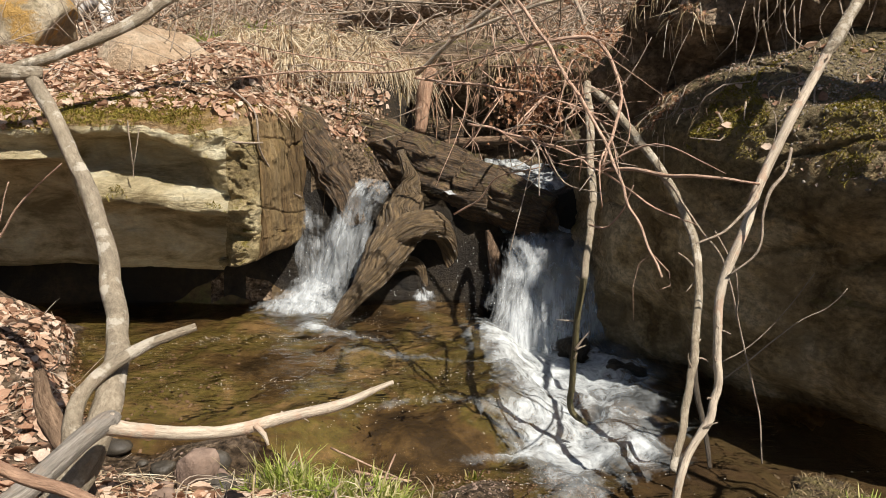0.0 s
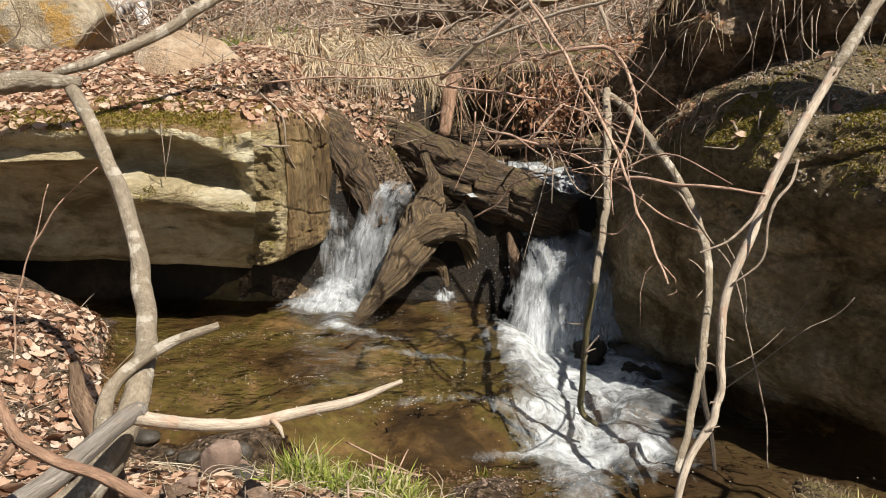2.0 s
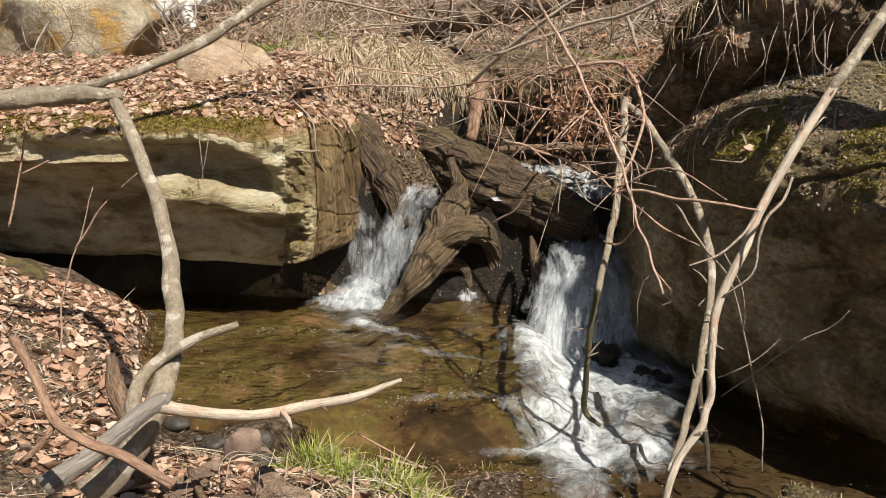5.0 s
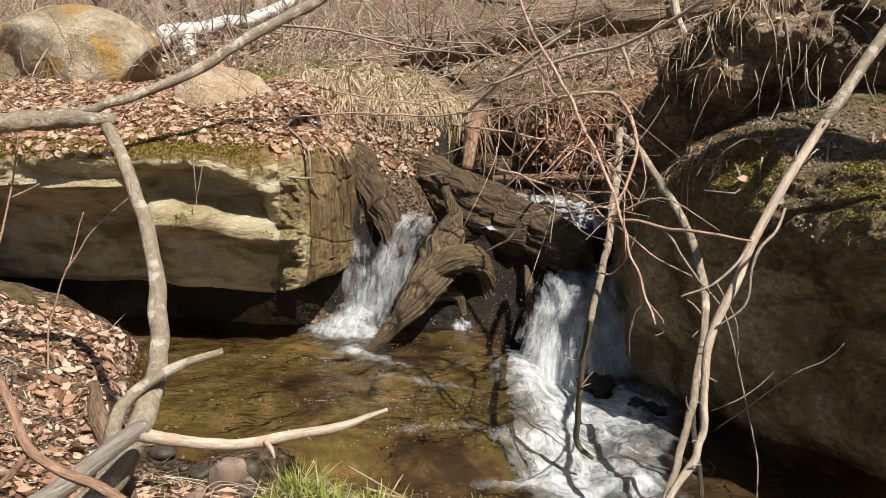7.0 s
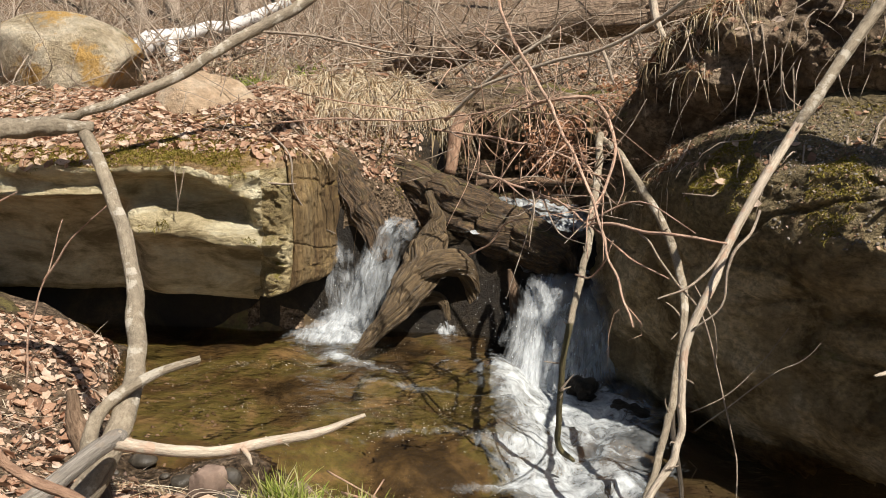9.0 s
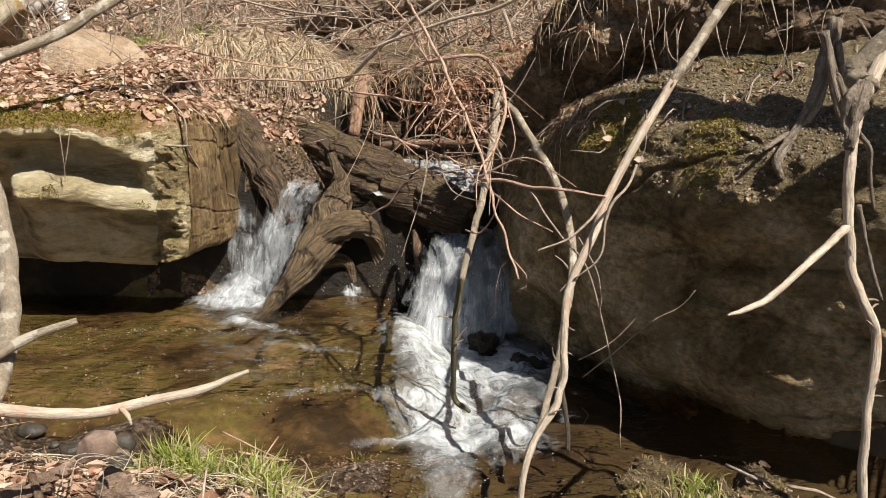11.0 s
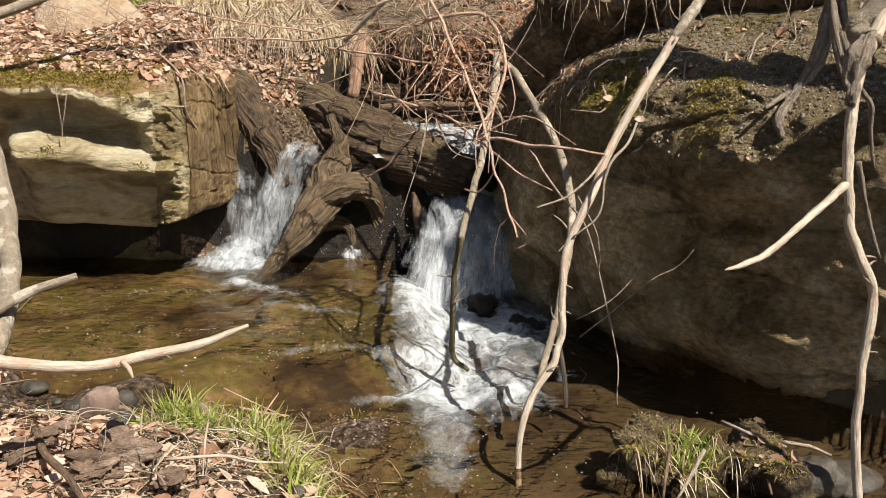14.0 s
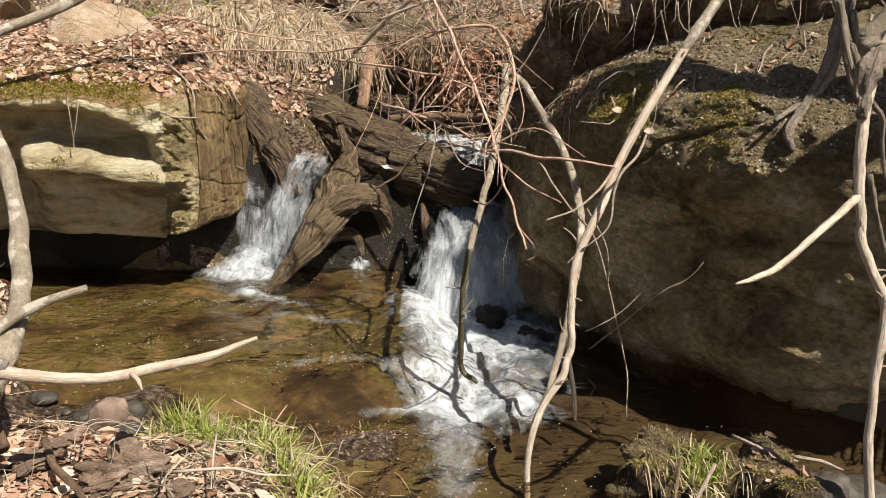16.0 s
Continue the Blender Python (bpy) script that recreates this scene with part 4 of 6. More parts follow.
fall(2, ((-0.794, 4.880, 0.289), (-0.432, 4.880, 0.283)), ((-1.017, 4.550, 0.110), (-0.406, 4.550, 0.091)), 0.6, 0.035, 38, M_FALL, "white splash at the foot of the small fall")
fall(3, ((0.519, 4.920, 0.555), (1.183, 5.000, 0.551)), ((0.288, 4.350, -0.100), (1.285, 4.400, -0.037)), 0.5, 0.04, 13, M_VEIL, "veil of water falling under the log")
fall(3, ((0.535, 4.880, 0.540), (0.850, 4.880, 0.521)), ((0.233, 4.100, -0.056), (0.845, 4.150, -0.045)), 0.5, 0.04, 18, M_FALL, "white fall plunging from under the log end")
fall(2, ((-0.07, 5.10, 0.27), (0.05, 5.10, 0.26)), ((-0.09, 4.90, 0.13), (0.11, 4.88, 0.12)), 0.5, 0.015, 48, M_FALL, "trickle of white water behind the driftwood stump")

# ---- saplings and branches ----
def limb(name, pts, radii, mat, label, category="branch", sides=12, seed=0, rough=0.08, wobble=0.006, group="", twigs=()):
    return single(name, tube(pts, radii, sides, 0.025, rough, wobble, seed), mat, label, category, group)


sapling = thing("grey_sapling", (-0.867, 1.800, 0.365), "grey leaning sapling trunk with a broken top over the pool", "sapling")
part("trunk", tube([(-0.917, 1.720, 0.326), (-0.834, 1.800, 0.402), (-0.783, 1.880, 0.532), (-0.799, 2.020, 0.617), (-0.837, 2.160, 0.698), (-0.896, 2.280, 0.787), (-1.013, 2.500, 0.949), (-1.165, 2.720, 1.121), (-1.314, 2.880, 1.320), (-1.405, 2.950, 1.409)], [0.04368, 0.03948, 0.03528, 0.03108, 0.02856, 0.02856, 0.02604, 0.0252, 0.0252, 0.02352], 18, 0.02, 0.10, 0.008, 51), M_BARK, sapling)
part("top_limb", tube([(-1.341, 2.940, 1.404), (-1.484, 2.880, 1.409), (-1.610, 2.820, 1.388), (-1.771, 2.720, 1.365), (-2.118, 2.550, 1.325)], [0.018, 0.034, 0.03485, 0.0357, 0.03825], 16, 0.015, 0.25, 0.008, 52), M_BARK, sapling)
part("stub", tube([(-0.832, 1.820, 0.489), (-0.839, 1.860, 0.550), (-0.830, 1.900, 0.596), (-0.784, 1.950, 0.642), (-0.709, 2.000, 0.684), (-0.601, 2.050, 0.715)], [0.0221, 0.02125, 0.01785, 0.0153, 0.0102], 12, 0.02, 0.12, 0.006, 53), M_BARK, sapling)
bough = thing("pale_branch", (-0.853, 1.500, 0.484), "barkless pale curved branch reaching over the near edge of the pool", "branch")
part("butt", tube([(-0.894, 1.500, 0.461), (-0.820, 1.560, 0.509), (-0.759, 1.660, 0.558), (-0.712, 1.740, 0.588), (-0.695, 1.748, 0.580)], [0.0262, 0.0245, 0.0222, 0.0214, 0.017], 14, 0.015, 0.12, 0.004, 59), M_GREYWOOD, bough, "weathered grey butt")
bough_stem = part("bough", tube([(-0.722, 1.730, 0.583), (-0.649, 1.770, 0.552), (-0.531, 1.820, 0.526), (-0.389, 1.860, 0.533), (-0.227, 1.900, 0.559), (-0.098, 1.940, 0.599)], [0.0200, 0.0168, 0.0152, 0.0144, 0.0128, 0.0048], 14, 0.015, 0.10, 0.005, 54), M_BARE, bough)
part("spur", tube([(-0.418, 1.840, 0.533), (-0.396, 1.830, 0.514), (-0.385, 1.820, 0.492)], [0.007, 0.006, 0.003], 8, 0.01, 0.1, 0.002, 55), M_BARE, bough)
part("spur", tube([(-0.709, 1.740, 0.588), (-0.700, 1.740, 0.607)], [0.012, 0.004], 8, 0.01, 0.2, 0.002, 56), M_BARE, bough)
upper = thing("slanting_branch", (-1.874, 4.000, 1.532), "long grey branch slanting up across the leafy slope", "branch")
part("stem", tube([(-3.042, 3.850, 1.332), (-2.446, 3.900, 1.432), (-2.100, 3.950, 1.464), (-1.874, 4.000, 1.526), (-1.540, 4.150, 1.686), (-1.218, 4.300, 1.922), (-0.862, 4.450, 2.162), (-0.489, 4.600, 2.496)], [0.022, 0.02, 0.02, 0.027, 0.029, 0.031, 0.034, 0.036], 14, 0.03, 0.10, 0.01, 57), M_BARK, upper)
part("side_twig", tube([(-1.057, 4.370, 2.008), (-0.708, 4.350, 1.980), (-0.387, 4.400, 1.920), (0.012, 4.200, 1.849), (0.256, 4.000, 1.815)], [0.009, 0.008, 0.007, 0.005, 0.003], 7, 0.03, 0.1, 0.006, 58), M_TWIG, upper)
limb("dead_post", [(-1.104, 2.250, 0.541), (-1.057, 2.200, 0.436), (-0.979, 2.120, 0.359), (-0.878, 2.000, 0.237)], [0.014, 0.032, 0.032, 0.035], M_BROWNWOOD, "stout brown broken stick standing on the near bank", seed=60, rough=0.2)
fore = thing("foreground_twig", (-0.543, 1.350, 0.586), "forked reddish brown twig on the near bank", "twig")
part("stem", tube([(-0.908, 1.450, 0.841), (-0.842, 1.420, 0.759), (-0.786, 1.380, 0.683), (-0.713, 1.360, 0.644), (-0.620, 1.340, 0.623), (-0.497, 1.300, 0.583)], [0.010, 0.010, 0.011, 0.011, 0.011, 0.011], 9, 0.02, 0.12, 0.004, 61), M_STUB, fore)
part("fork", tube([(-0.785, 1.380, 0.671), (-0.817, 1.370, 0.624), (-0.855, 1.360, 0.590)], [0.008, 0.007, 0.006], 8, 0.02, 0.1, 0.004, 62), M_STUB, fore)

diag = thing("peeling_sapling", (0.817, 2.300, 0.180), "slim trunk with peeling bark leaning against the rock wall", "sapling")
diag_trunk = part("trunk", tube([(0.755, 2.250, -0.169), (0.747, 2.280, 0.030), (0.789, 2.320, 0.202), (0.877, 2.360, 0.332), (0.902, 2.380, 0.408), (0.906, 2.400, 0.527), (0.912, 2.430, 0.662), (0.942, 2.460, 0.758), (1.026, 2.520, 0.911), (1.079, 2.560, 1.039), (1.210, 2.640, 1.250), (1.302, 2.690, 1.383), (1.380, 2.730, 1.502)], [0.0114, 0.0114, 0.0127, 0.0133, 0.0127, 0.0133, 0.0139, 0.0152, 0.0158, 0.0158, 0.0165, 0.0165, 0.0152], 14, 0.02, 0.12, 0.006, 63), M_BARE, diag)
part("upper_trunk", tube([(1.343, 2.712, 1.444), (1.399, 2.740, 1.524), (1.485, 2.800, 1.629), (1.772, 2.950, 2.010)], [0.0144, 0.024, 0.0216, 0.024], 14, 0.02, 0.18, 0.008, 64), M_BARK, diag, "part still in grey bark")
part("twig", tube([(1.066, 2.530, 1.035), (0.987, 2.450, 0.966), (0.897, 2.380, 0.909), (0.781, 2.300, 0.883)], [0.006, 0.005, 0.004, 0.003], 7, 0.02, 0.1, 0.004, 65), M_TWIG, diag)
part("twig", tube([(1.187, 2.580, 1.150), (1.134, 2.500, 1.079), (1.069, 2.460, 1.025), (1.040, 2.440, 0.951), (1.024, 2.420, 0.840), (0.940, 2.440, 0.756)], [0.005, 0.005, 0.006, 0.005, 0.004, 0.003], 7, 0.02, 0.1, 0.004, 66), M_TWIG, diag)

fork = thing("forked_branch", (0.627, 2.950, 0.086), "forked dead branch standing in the foaming water", "branch")
fork_pole = part("pole", tube([(0.905, 4.280, 1.452), (0.855, 4.000, 1.273), (0.762, 3.550, 1.064), (0.662, 3.100, 0.857), (0.583, 2.850, 0.668)], [0.0203, 0.0203, 0.0175, 0.0149, 0.0128], 12, 0.02, 0.10, 0.008, 67), M_BARK, fork)
# lower half split off: moss, and shade painted as a darker bark
part("lower_pole", tube([(0.583, 2.851, 0.672), (0.559, 2.850, 0.485), (0.559, 2.900, 0.259), (0.573, 2.950, 0.132), (0.639, 2.980, 0.057)], [0.0130, 0.0118, 0.0122, 0.0128, 0.0085], 12, 0.02, 0.12, 0.006, 66), M_MOSSPOLE_SHADE, fork, "wet mossy lower end, darkened for shade")
fork_leg = part("leg", tube([(0.887, 4.280, 1.439), (0.975, 4.180, 1.372), (1.042, 3.950, 1.220), (1.101, 3.690, 1.067), (1.119, 3.420, 0.903), (1.111, 3.200, 0.784), (1.050, 2.950, 0.594), (0.985, 2.800, 0.428), (0.930, 2.680, 0.267), (0.818, 2.500, 0.082)], [0.0197, 0.0211, 0.0211, 0.0204, 0.0190, 0.0176, 0.0155, 0.0148, 0.0141, 0.0127], 12, 0.02, 0.12, 0.008, 68), M_BARK, fork)
part("leg", tube([(0.979, 2.790, 0.408), (0.974, 2.720, 0.276), (0.993, 2.660, 0.124), (0.988, 2.600, 0.042)], [0.0112, 0.0105, 0.0091, 0.007], 10, 0.02, 0.12, 0.006, 69), M_DARKBARK, fork)

shrub = thing("red_shrub", (0.236, 3.900, 2.247), "reddish leafless shrub stems hanging over the falls", "shrub")
RED = [
    ([(0.236, 3.900, 2.247), (0.366, 3.700, 1.888), (0.498, 3.400, 1.600), (0.588, 3.150, 1.373), (0.652, 2.900, 1.165), (0.698, 2.700, 0.960), (0.755, 2.510, 0.742)], 0.0075),
    ([(0.407, 3.500, 1.541), (0.504, 3.450, 1.573), (0.649, 3.400, 1.591), (0.736, 3.350, 1.572), (0.787, 3.300, 1.453), (0.791, 3.200, 1.344), (0.745, 3.100, 1.215), (0.674, 3.000, 1.057)], 0.009),
    ([(0.657, 2.900, 1.066), (0.735, 2.800, 1.073), (0.818, 2.700, 1.058), (0.892, 2.600, 1.057), (0.965, 2.550, 1.053), (1.061, 2.520, 1.040)], 0.007),
    ([(0.211, 3.600, 1.234), (0.415, 3.400, 1.181), (0.547, 3.200, 1.133), (0.666, 2.950, 1.050)], 0.006),
    ([(-0.026, 3.900, 1.454), (0.208, 3.800, 1.422), (0.475, 3.600, 1.376), (0.664, 3.400, 1.303), (0.755, 3.250, 1.229)], 0.006),
    ([(0.426, 3.600, 1.267), (0.517, 3.500, 1.402), (0.408, 3.600, 1.692), (0.188, 3.800, 1.954)], 0.005),
    ([(0.658, 2.900, 1.055), (0.762, 2.800, 0.971), (0.847, 2.700, 0.924), (0.893, 2.600, 0.900)], 0.004),
    ([(0.802, 2.720, 1.055), (0.858, 2.680, 0.989), (0.953, 2.700, 0.865), (1.079, 2.780, 0.725), (1.146, 2.820, 0.541), (1.208, 2.820, 0.318), (1.239, 2.800, 0.189), (1.223, 2.700, 0.006)], 0.0045),
    ([(0.173, 4.000, 0.782), (0.289, 3.900, 0.859), (0.368, 3.800, 0.975), (0.545, 3.600, 1.040)], 0.005),
    ([(0.595, 2.850, 0.870), (0.652, 2.800, 0.858), (0.682, 2.750, 0.921), (0.708, 2.700, 1.023)], 0.004),
    ([(-1.129, 4.700, 1.489), (-0.664, 4.500, 1.525), (-0.174, 4.300, 1.512), (0.266, 4.000, 1.553), (0.497, 3.800, 1.603)], 0.006),
]
GREY = [
    ([(1.074, 2.860, 0.324), (1.182, 2.830, 0.394), (1.281, 2.790, 0.514), (1.385, 2.740, 0.704)], 0.0024),
    ([(1.097, 2.860, 0.247), (1.227, 2.820, 0.384), (1.348, 2.780, 0.505), (1.445, 2.740, 0.580), (1.492, 2.710, 0.655)], 0.0026),
    ([(1.040, 2.800, 0.851), (1.117, 2.800, 0.723), (1.148, 2.820, 0.631), (1.145, 2.820, 0.519)], 0.003),
    RED.pop(7),
]
for k, (pts, r) in enumerate(GREY):
    part("grey_twig", tube(pts, [r, r, r * 0.8, r * 0.6], 7, 0.03, 0.1, 0.008, 95 + k), M_TWIG, shrub)
for k, (pts, r) in enumerate(RED):
    part("stem", tube(pts, [r, r, r * 0.8, r * 0.6], 7, 0.03, 0.1, 0.012, 80 + k), M_RED, shrub)
def sprigs(stems, count, length, radius, seed, lean):
    """Fine side twigs growing from given stems."""
    rng = np.random.default_rng(seed)
    out = []
    for k in range(count):
        pts, r = stems[rng.integers(len(stems))]
        line = smooth_line(pts, 20)
        q = rng.integers(1, 19)
        way = line[q] - line[q - 1]
        way = way / np.linalg.norm(way) + rng.normal(size=3) * 0.75 + np.asarray(lean)
        way /= np.linalg.norm(way)
        ln = rng.uniform(*length)
        r = rng.uniform(*radius)
        a = line[q]
        b = a + way * ln * 0.5 + rng.normal(size=3) * ln * 0.12
        c = b + way * ln * 0.5 + rng.normal(size=3) * ln * 0.22
        out.append(tube([a, b, c], [r, r * 0.8, r * 0.4], 5, 0.05, 0.05, 0.004, seed + k))
    return joined(out)


tagged(part("fine_twig_spray", sprigs(RED[:2] + RED[3:6] + RED[9:10], 85, (0.05, 0.28), (0.0014, 0.003), 700, (0, 0, 0.1)), M_RED, shrub), kind="stuff")
tagged(part("long_twig_spray", sprigs(RED[1:2] + RED[3:6] + RED[9:10], 20, (0.2, 0.5), (0.0024, 0.005), 710, (0.0, 0.1, -0.05)), M_RED, shrub), kind="stuff")
tagged(part("pale_twig_spray", sprigs(RED[3:5], 18, (0.2, 0.45), (0.0024, 0.0045), 711, (-0.2, 0, 0.0)), M_TWIG, shrub), kind="stuff")
for k, pts in enumerate([[(-1.779, 3.100, 0.210), (-1.734, 3.100, 0.546), (-1.640, 3.100, 0.802), (-1.574, 3.100, 1.014)], [(-1.675, 3.100, 0.738), (-1.524, 3.080, 0.932), (-1.349, 3.050, 1.085)], [(-1.837, 2.900, 0.859), (-1.764, 2.900, 1.127), (-1.702, 2.900, 1.445)], [(-1.766, 2.900, 1.081), (-1.645, 2.900, 1.142)]]):
    limb("thin_shoot", pts, [0.005, 0.0045, 0.003, 0.002], M_RED, "thin reddish bare shoot on the leafy bank", "twig", 7, 720 + k, group="thin shoots")
for k, pts in enumerate([[(-1.017, 4.280, 1.144), (-0.913, 4.260, 1.135), (-0.836, 4.300, 1.139)], [(-1.028, 4.450, 1.431), (-0.888, 4.360, 1.301), (-0.864, 4.380, 1.086), (-0.801, 4.700, 0.875), (-0.729, 4.980, 0.780)], [(-1.472, 4.100, 1.255), (-1.471, 4.100, 1.138), (-1.478, 4.140, 1.011), (-1.476, 4.140, 0.962)], [(-1.418, 4.100, 1.212), (-1.447, 4.110, 1.093), (-1.476, 4.130, 0.987)]]):
    limb("pale_root", pts, [0.006, 0.006, 0.004] if k < 2 else [0.003, 0.0028, 0.002], M_TWIG, "pale thin root hanging over the end of the ledge", "root", 7, 730 + k, group="hanging roots")
for k, pts in enumerate([[(2.094, 2.950, 1.724), (2.042, 2.900, 1.546), (1.984, 2.850, 1.390), (1.881, 2.800, 1.258), (1.791, 2.740, 1.172), (1.797, 2.700, 1.093)], [(1.923, 2.820, 1.280), (1.847, 2.800, 1.253), (1.746, 2.760, 1.203)], [(1.855, 2.600, 1.633), (1.866, 2.550, 1.475), (1.887, 2.500, 1.319)], [(2.087, 2.900, 1.633), (2.109, 2.850, 1.500), (2.195, 2.800, 1.392)]]):
    limb("bank_root", pts, [0.030, 0.030, 0.028, 0.024, 0.018, 0.010] if k == 0 else [0.015, 0.012, 0.008], M_BROOT, "grey brown tree root creeping down the gravel bank", "root", 14, 740 + k, 0.35, 0.015, group="bank roots")
limb("grey_branch", [(0.175, 4.400, 1.702), (0.570, 4.200, 1.830), (0.838, 4.000, 1.884), (1.070, 3.800, 1.996), (1.267, 3.600, 2.142)], [0.009, 0.009, 0.010, 0.011, 0.012], M_BARE, "thin grey branch crossing above the gully", seed=95)
limb("grey_branch", [(-0.001, 5.000, 1.548), (0.213, 4.800, 1.737), (0.440, 4.600, 1.907), (0.625, 4.500, 2.027)], [0.014, 0.014, 0.013, 0.008], M_BARE, "pale broken branch propped over the gully", seed=96)
limb("grey_branch", [(1.282, 4.900, 2.392), (1.319, 4.850, 2.179), (1.387, 4.800, 2.002)], [0.026, 0.025, 0.012], M_BARE, "pale dead stem standing on the bank", seed=97)
limb("grey_branch", [(1.108, 5.600, 2.104), (1.155, 5.550, 1.960), (1.193, 5.500, 1.837)], [0.014, 0.013, 0.008], M_TWIG, "short pale stick on the slope", seed=98)

far_right = thing("peeled_trunk", (1.785, 1.950, -0.012), "pale peeled trunk with a broken side limb beside the rock wall", "sapling")
right_trunk = part("trunk", tube([(1.793, 1.950, -0.072), (1.755, 1.960, 0.176), (1.748, 1.980, 0.374), (1.770, 2.000, 0.532), (1.783, 2.020, 0.670), (1.734, 2.040, 0.781), (1.700, 2.060, 0.891), (1.691, 2.080, 1.027), (1.692, 2.100, 1.162), (1.714, 2.130, 1.296), (1.799, 2.200, 1.451), (1.977, 2.300, 1.702)], [0.0136, 0.0136, 0.0136, 0.0143, 0.0149, 0.0149, 0.0143, 0.0149, 0.0162, 0.0194, 0.0233, 0.0259], 14, 0.02, 0.14, 0.007, 101), M_BARE, far_right)
part("side_limb", tube([(1.685, 2.070, 0.994), (1.595, 2.020, 0.945), (1.473, 1.940, 0.881), (1.355, 1.860, 0.828), (1.256, 1.800, 0.810), (1.192, 1.770, 0.800)], [0.0128, 0.012, 0.0104, 0.0096, 0.008, 0.0032], 10, 0.015, 0.18, 0.004, 102), M_BARE, far_right)
# the thick run above the view is added to cast shade on the bank
part("upper_trunk", tube([(1.782, 2.190, 1.419), (1.871, 2.250, 1.558), (2.75, 1.85, 2.35), (3.0, 1.6, 3.2), (3.1, 1.4, 5.0)], [0.028, 0.045, 0.09, 0.11, 0.10], 16, 0.04, 0.15, 0.01, 104), M_BARK, far_right, "thicker trunk still in bark, unseen top added to shade the bank")
part("bark_collar", tube([(1.742, 2.150, 1.430), (1.702, 2.120, 1.370), (1.685, 2.100, 1.295), (1.677, 2.090, 1.229)], [0.02, 0.030, 0.024, 0.015], 18, 0.008, 0.6, 0.01, 103, ridges=0.3), M_BROOT, far_right, "rough torn bark")
for k, (a, b, c) in enumerate([((1.667, 2.160, 1.445), (1.679, 2.130, 1.378), (1.711, 2.120, 1.329)), ((1.634, 2.200, 1.580), (1.646, 2.160, 1.445), (1.683, 2.120, 1.295)), ((1.718, 2.130, 1.296), (1.778, 2.150, 1.212), (1.823, 2.160, 1.037)), ((1.731, 2.100, 1.060), (1.796, 2.120, 0.899), (1.855, 2.120, 0.754))]):
    part("side_twig", tube([a, b, c], [0.009, 0.008, 0.005], 8, 0.015, 0.25, 0.008, 770 + k), M_BROOT, far_right)


def spurs(parent, line, count, length, mat, seed):
    """Short broken side twigs along a trunk."""
    rng = np.random.default_rng(seed)
    line = smooth_line(line, 60)
    for k in range(count):
        q = rng.integers(4, 56)
        a = line[q]
        way = rng.normal(size=3) * (1, 0.5, 0.7) + (0, -0.2, 0.3)
        way /= np.linalg.norm(way)
        ln = rng.uniform(*length) + 0.014
        part("spur", tube([a, a + way * ln * 0.6, a + way * ln + rng.normal(size=3) * 0.008], [0.005, 0.0035, 0.0015], 6, 0.012, 0.1, 0.002, seed + k), mat, parent)


spurs(diag_trunk, [(0.789, 2.320, 0.202), (0.902, 2.380, 0.408), (0.912, 2.430, 0.662), (1.026, 2.520, 0.911), (1.210, 2.640, 1.250), (1.380, 2.730, 1.502)], 12, (0.01, 0.05), M_TWIG, 780)
spurs(right_trunk, [(1.748, 1.980, 0.374), (1.783, 2.020, 0.670), (1.700, 2.060, 0.891), (1.692, 2.100, 1.162)], 9, (0.01, 0.05), M_TWIG, 800)
spurs(fork_pole, [(0.855, 4.000, 1.273), (0.662, 3.100, 0.857), (0.559, 2.850, 0.485), (0.573, 2.950, 0.132)], 7, (0.02, 0.08), M_TWIG, 820)
spurs(fork_leg, [(1.042, 3.950, 1.220), (1.119, 3.420, 0.903), (1.050, 2.950, 0.594), (0.930, 2.680, 0.267)], 7, (0.02, 0.08), M_TWIG, 840)
spurs(bough_stem, [(-0.712, 1.740, 0.588), (-0.531, 1.820, 0.526), (-0.227, 1.900, 0.559)], 2, (0.0, 0.008), M_BARE, 860)

# ---- earth mound under the rock wall ----
mound = single("mossy_mound", rock_mesh((1.32, 2.22, -0.05), (0.27, 0.22, 0.19), 160, 5, 1.1, cuts=2), M_MOUND, "earth mound with moss and dead stalks under the rock wall", "mound")
clump = single("earth_clump", rock_mesh((1.60, 2.17, -0.08), (0.17, 0.15, 0.14), 161, 5, 1.0, cuts=3), M_MOUND, "low clump of earth and debris beside the mound", "mound")

# ---- the rest is scattered on what it lies on ----
from mathutils.bvhtree import BVHTree


def tree_of(*obs):
    verts, faces, k = [], [], 0
    for ob in obs:
        m = ob.location + (ob.parent.location if ob.parent else Vector())
        verts += [v.co + m for v in ob.data.vertices]
        faces += [[q + k for q in p.vertices] for p in ob.data.polygons]
        k += len(ob.data.vertices)
    return BVHTree.FromPolygons(verts, faces)


LAND = tree_of(ground, ledge_top, ledge_face, cliff, overhang, gully_head, mound, clump)


def drop(x, y, top=6.0):
    hit = LAND.ray_cast(Vector((x, y, top)), Vector((0, 0, -1)))
    return (np.array(hit[0]), np.array(hit[1] if hit[1].z > 0 else -hit[1])) if hit[0] is not None else (None, None)


def basis(n, rng):
    n = n / (np.linalg.norm(n) + 1e-9)
    a = rng.normal(size=3)
    a -= n * (a @ n)
    a /= np.linalg.norm(a) + 1e-9
    return a, np.cross(n, a), n


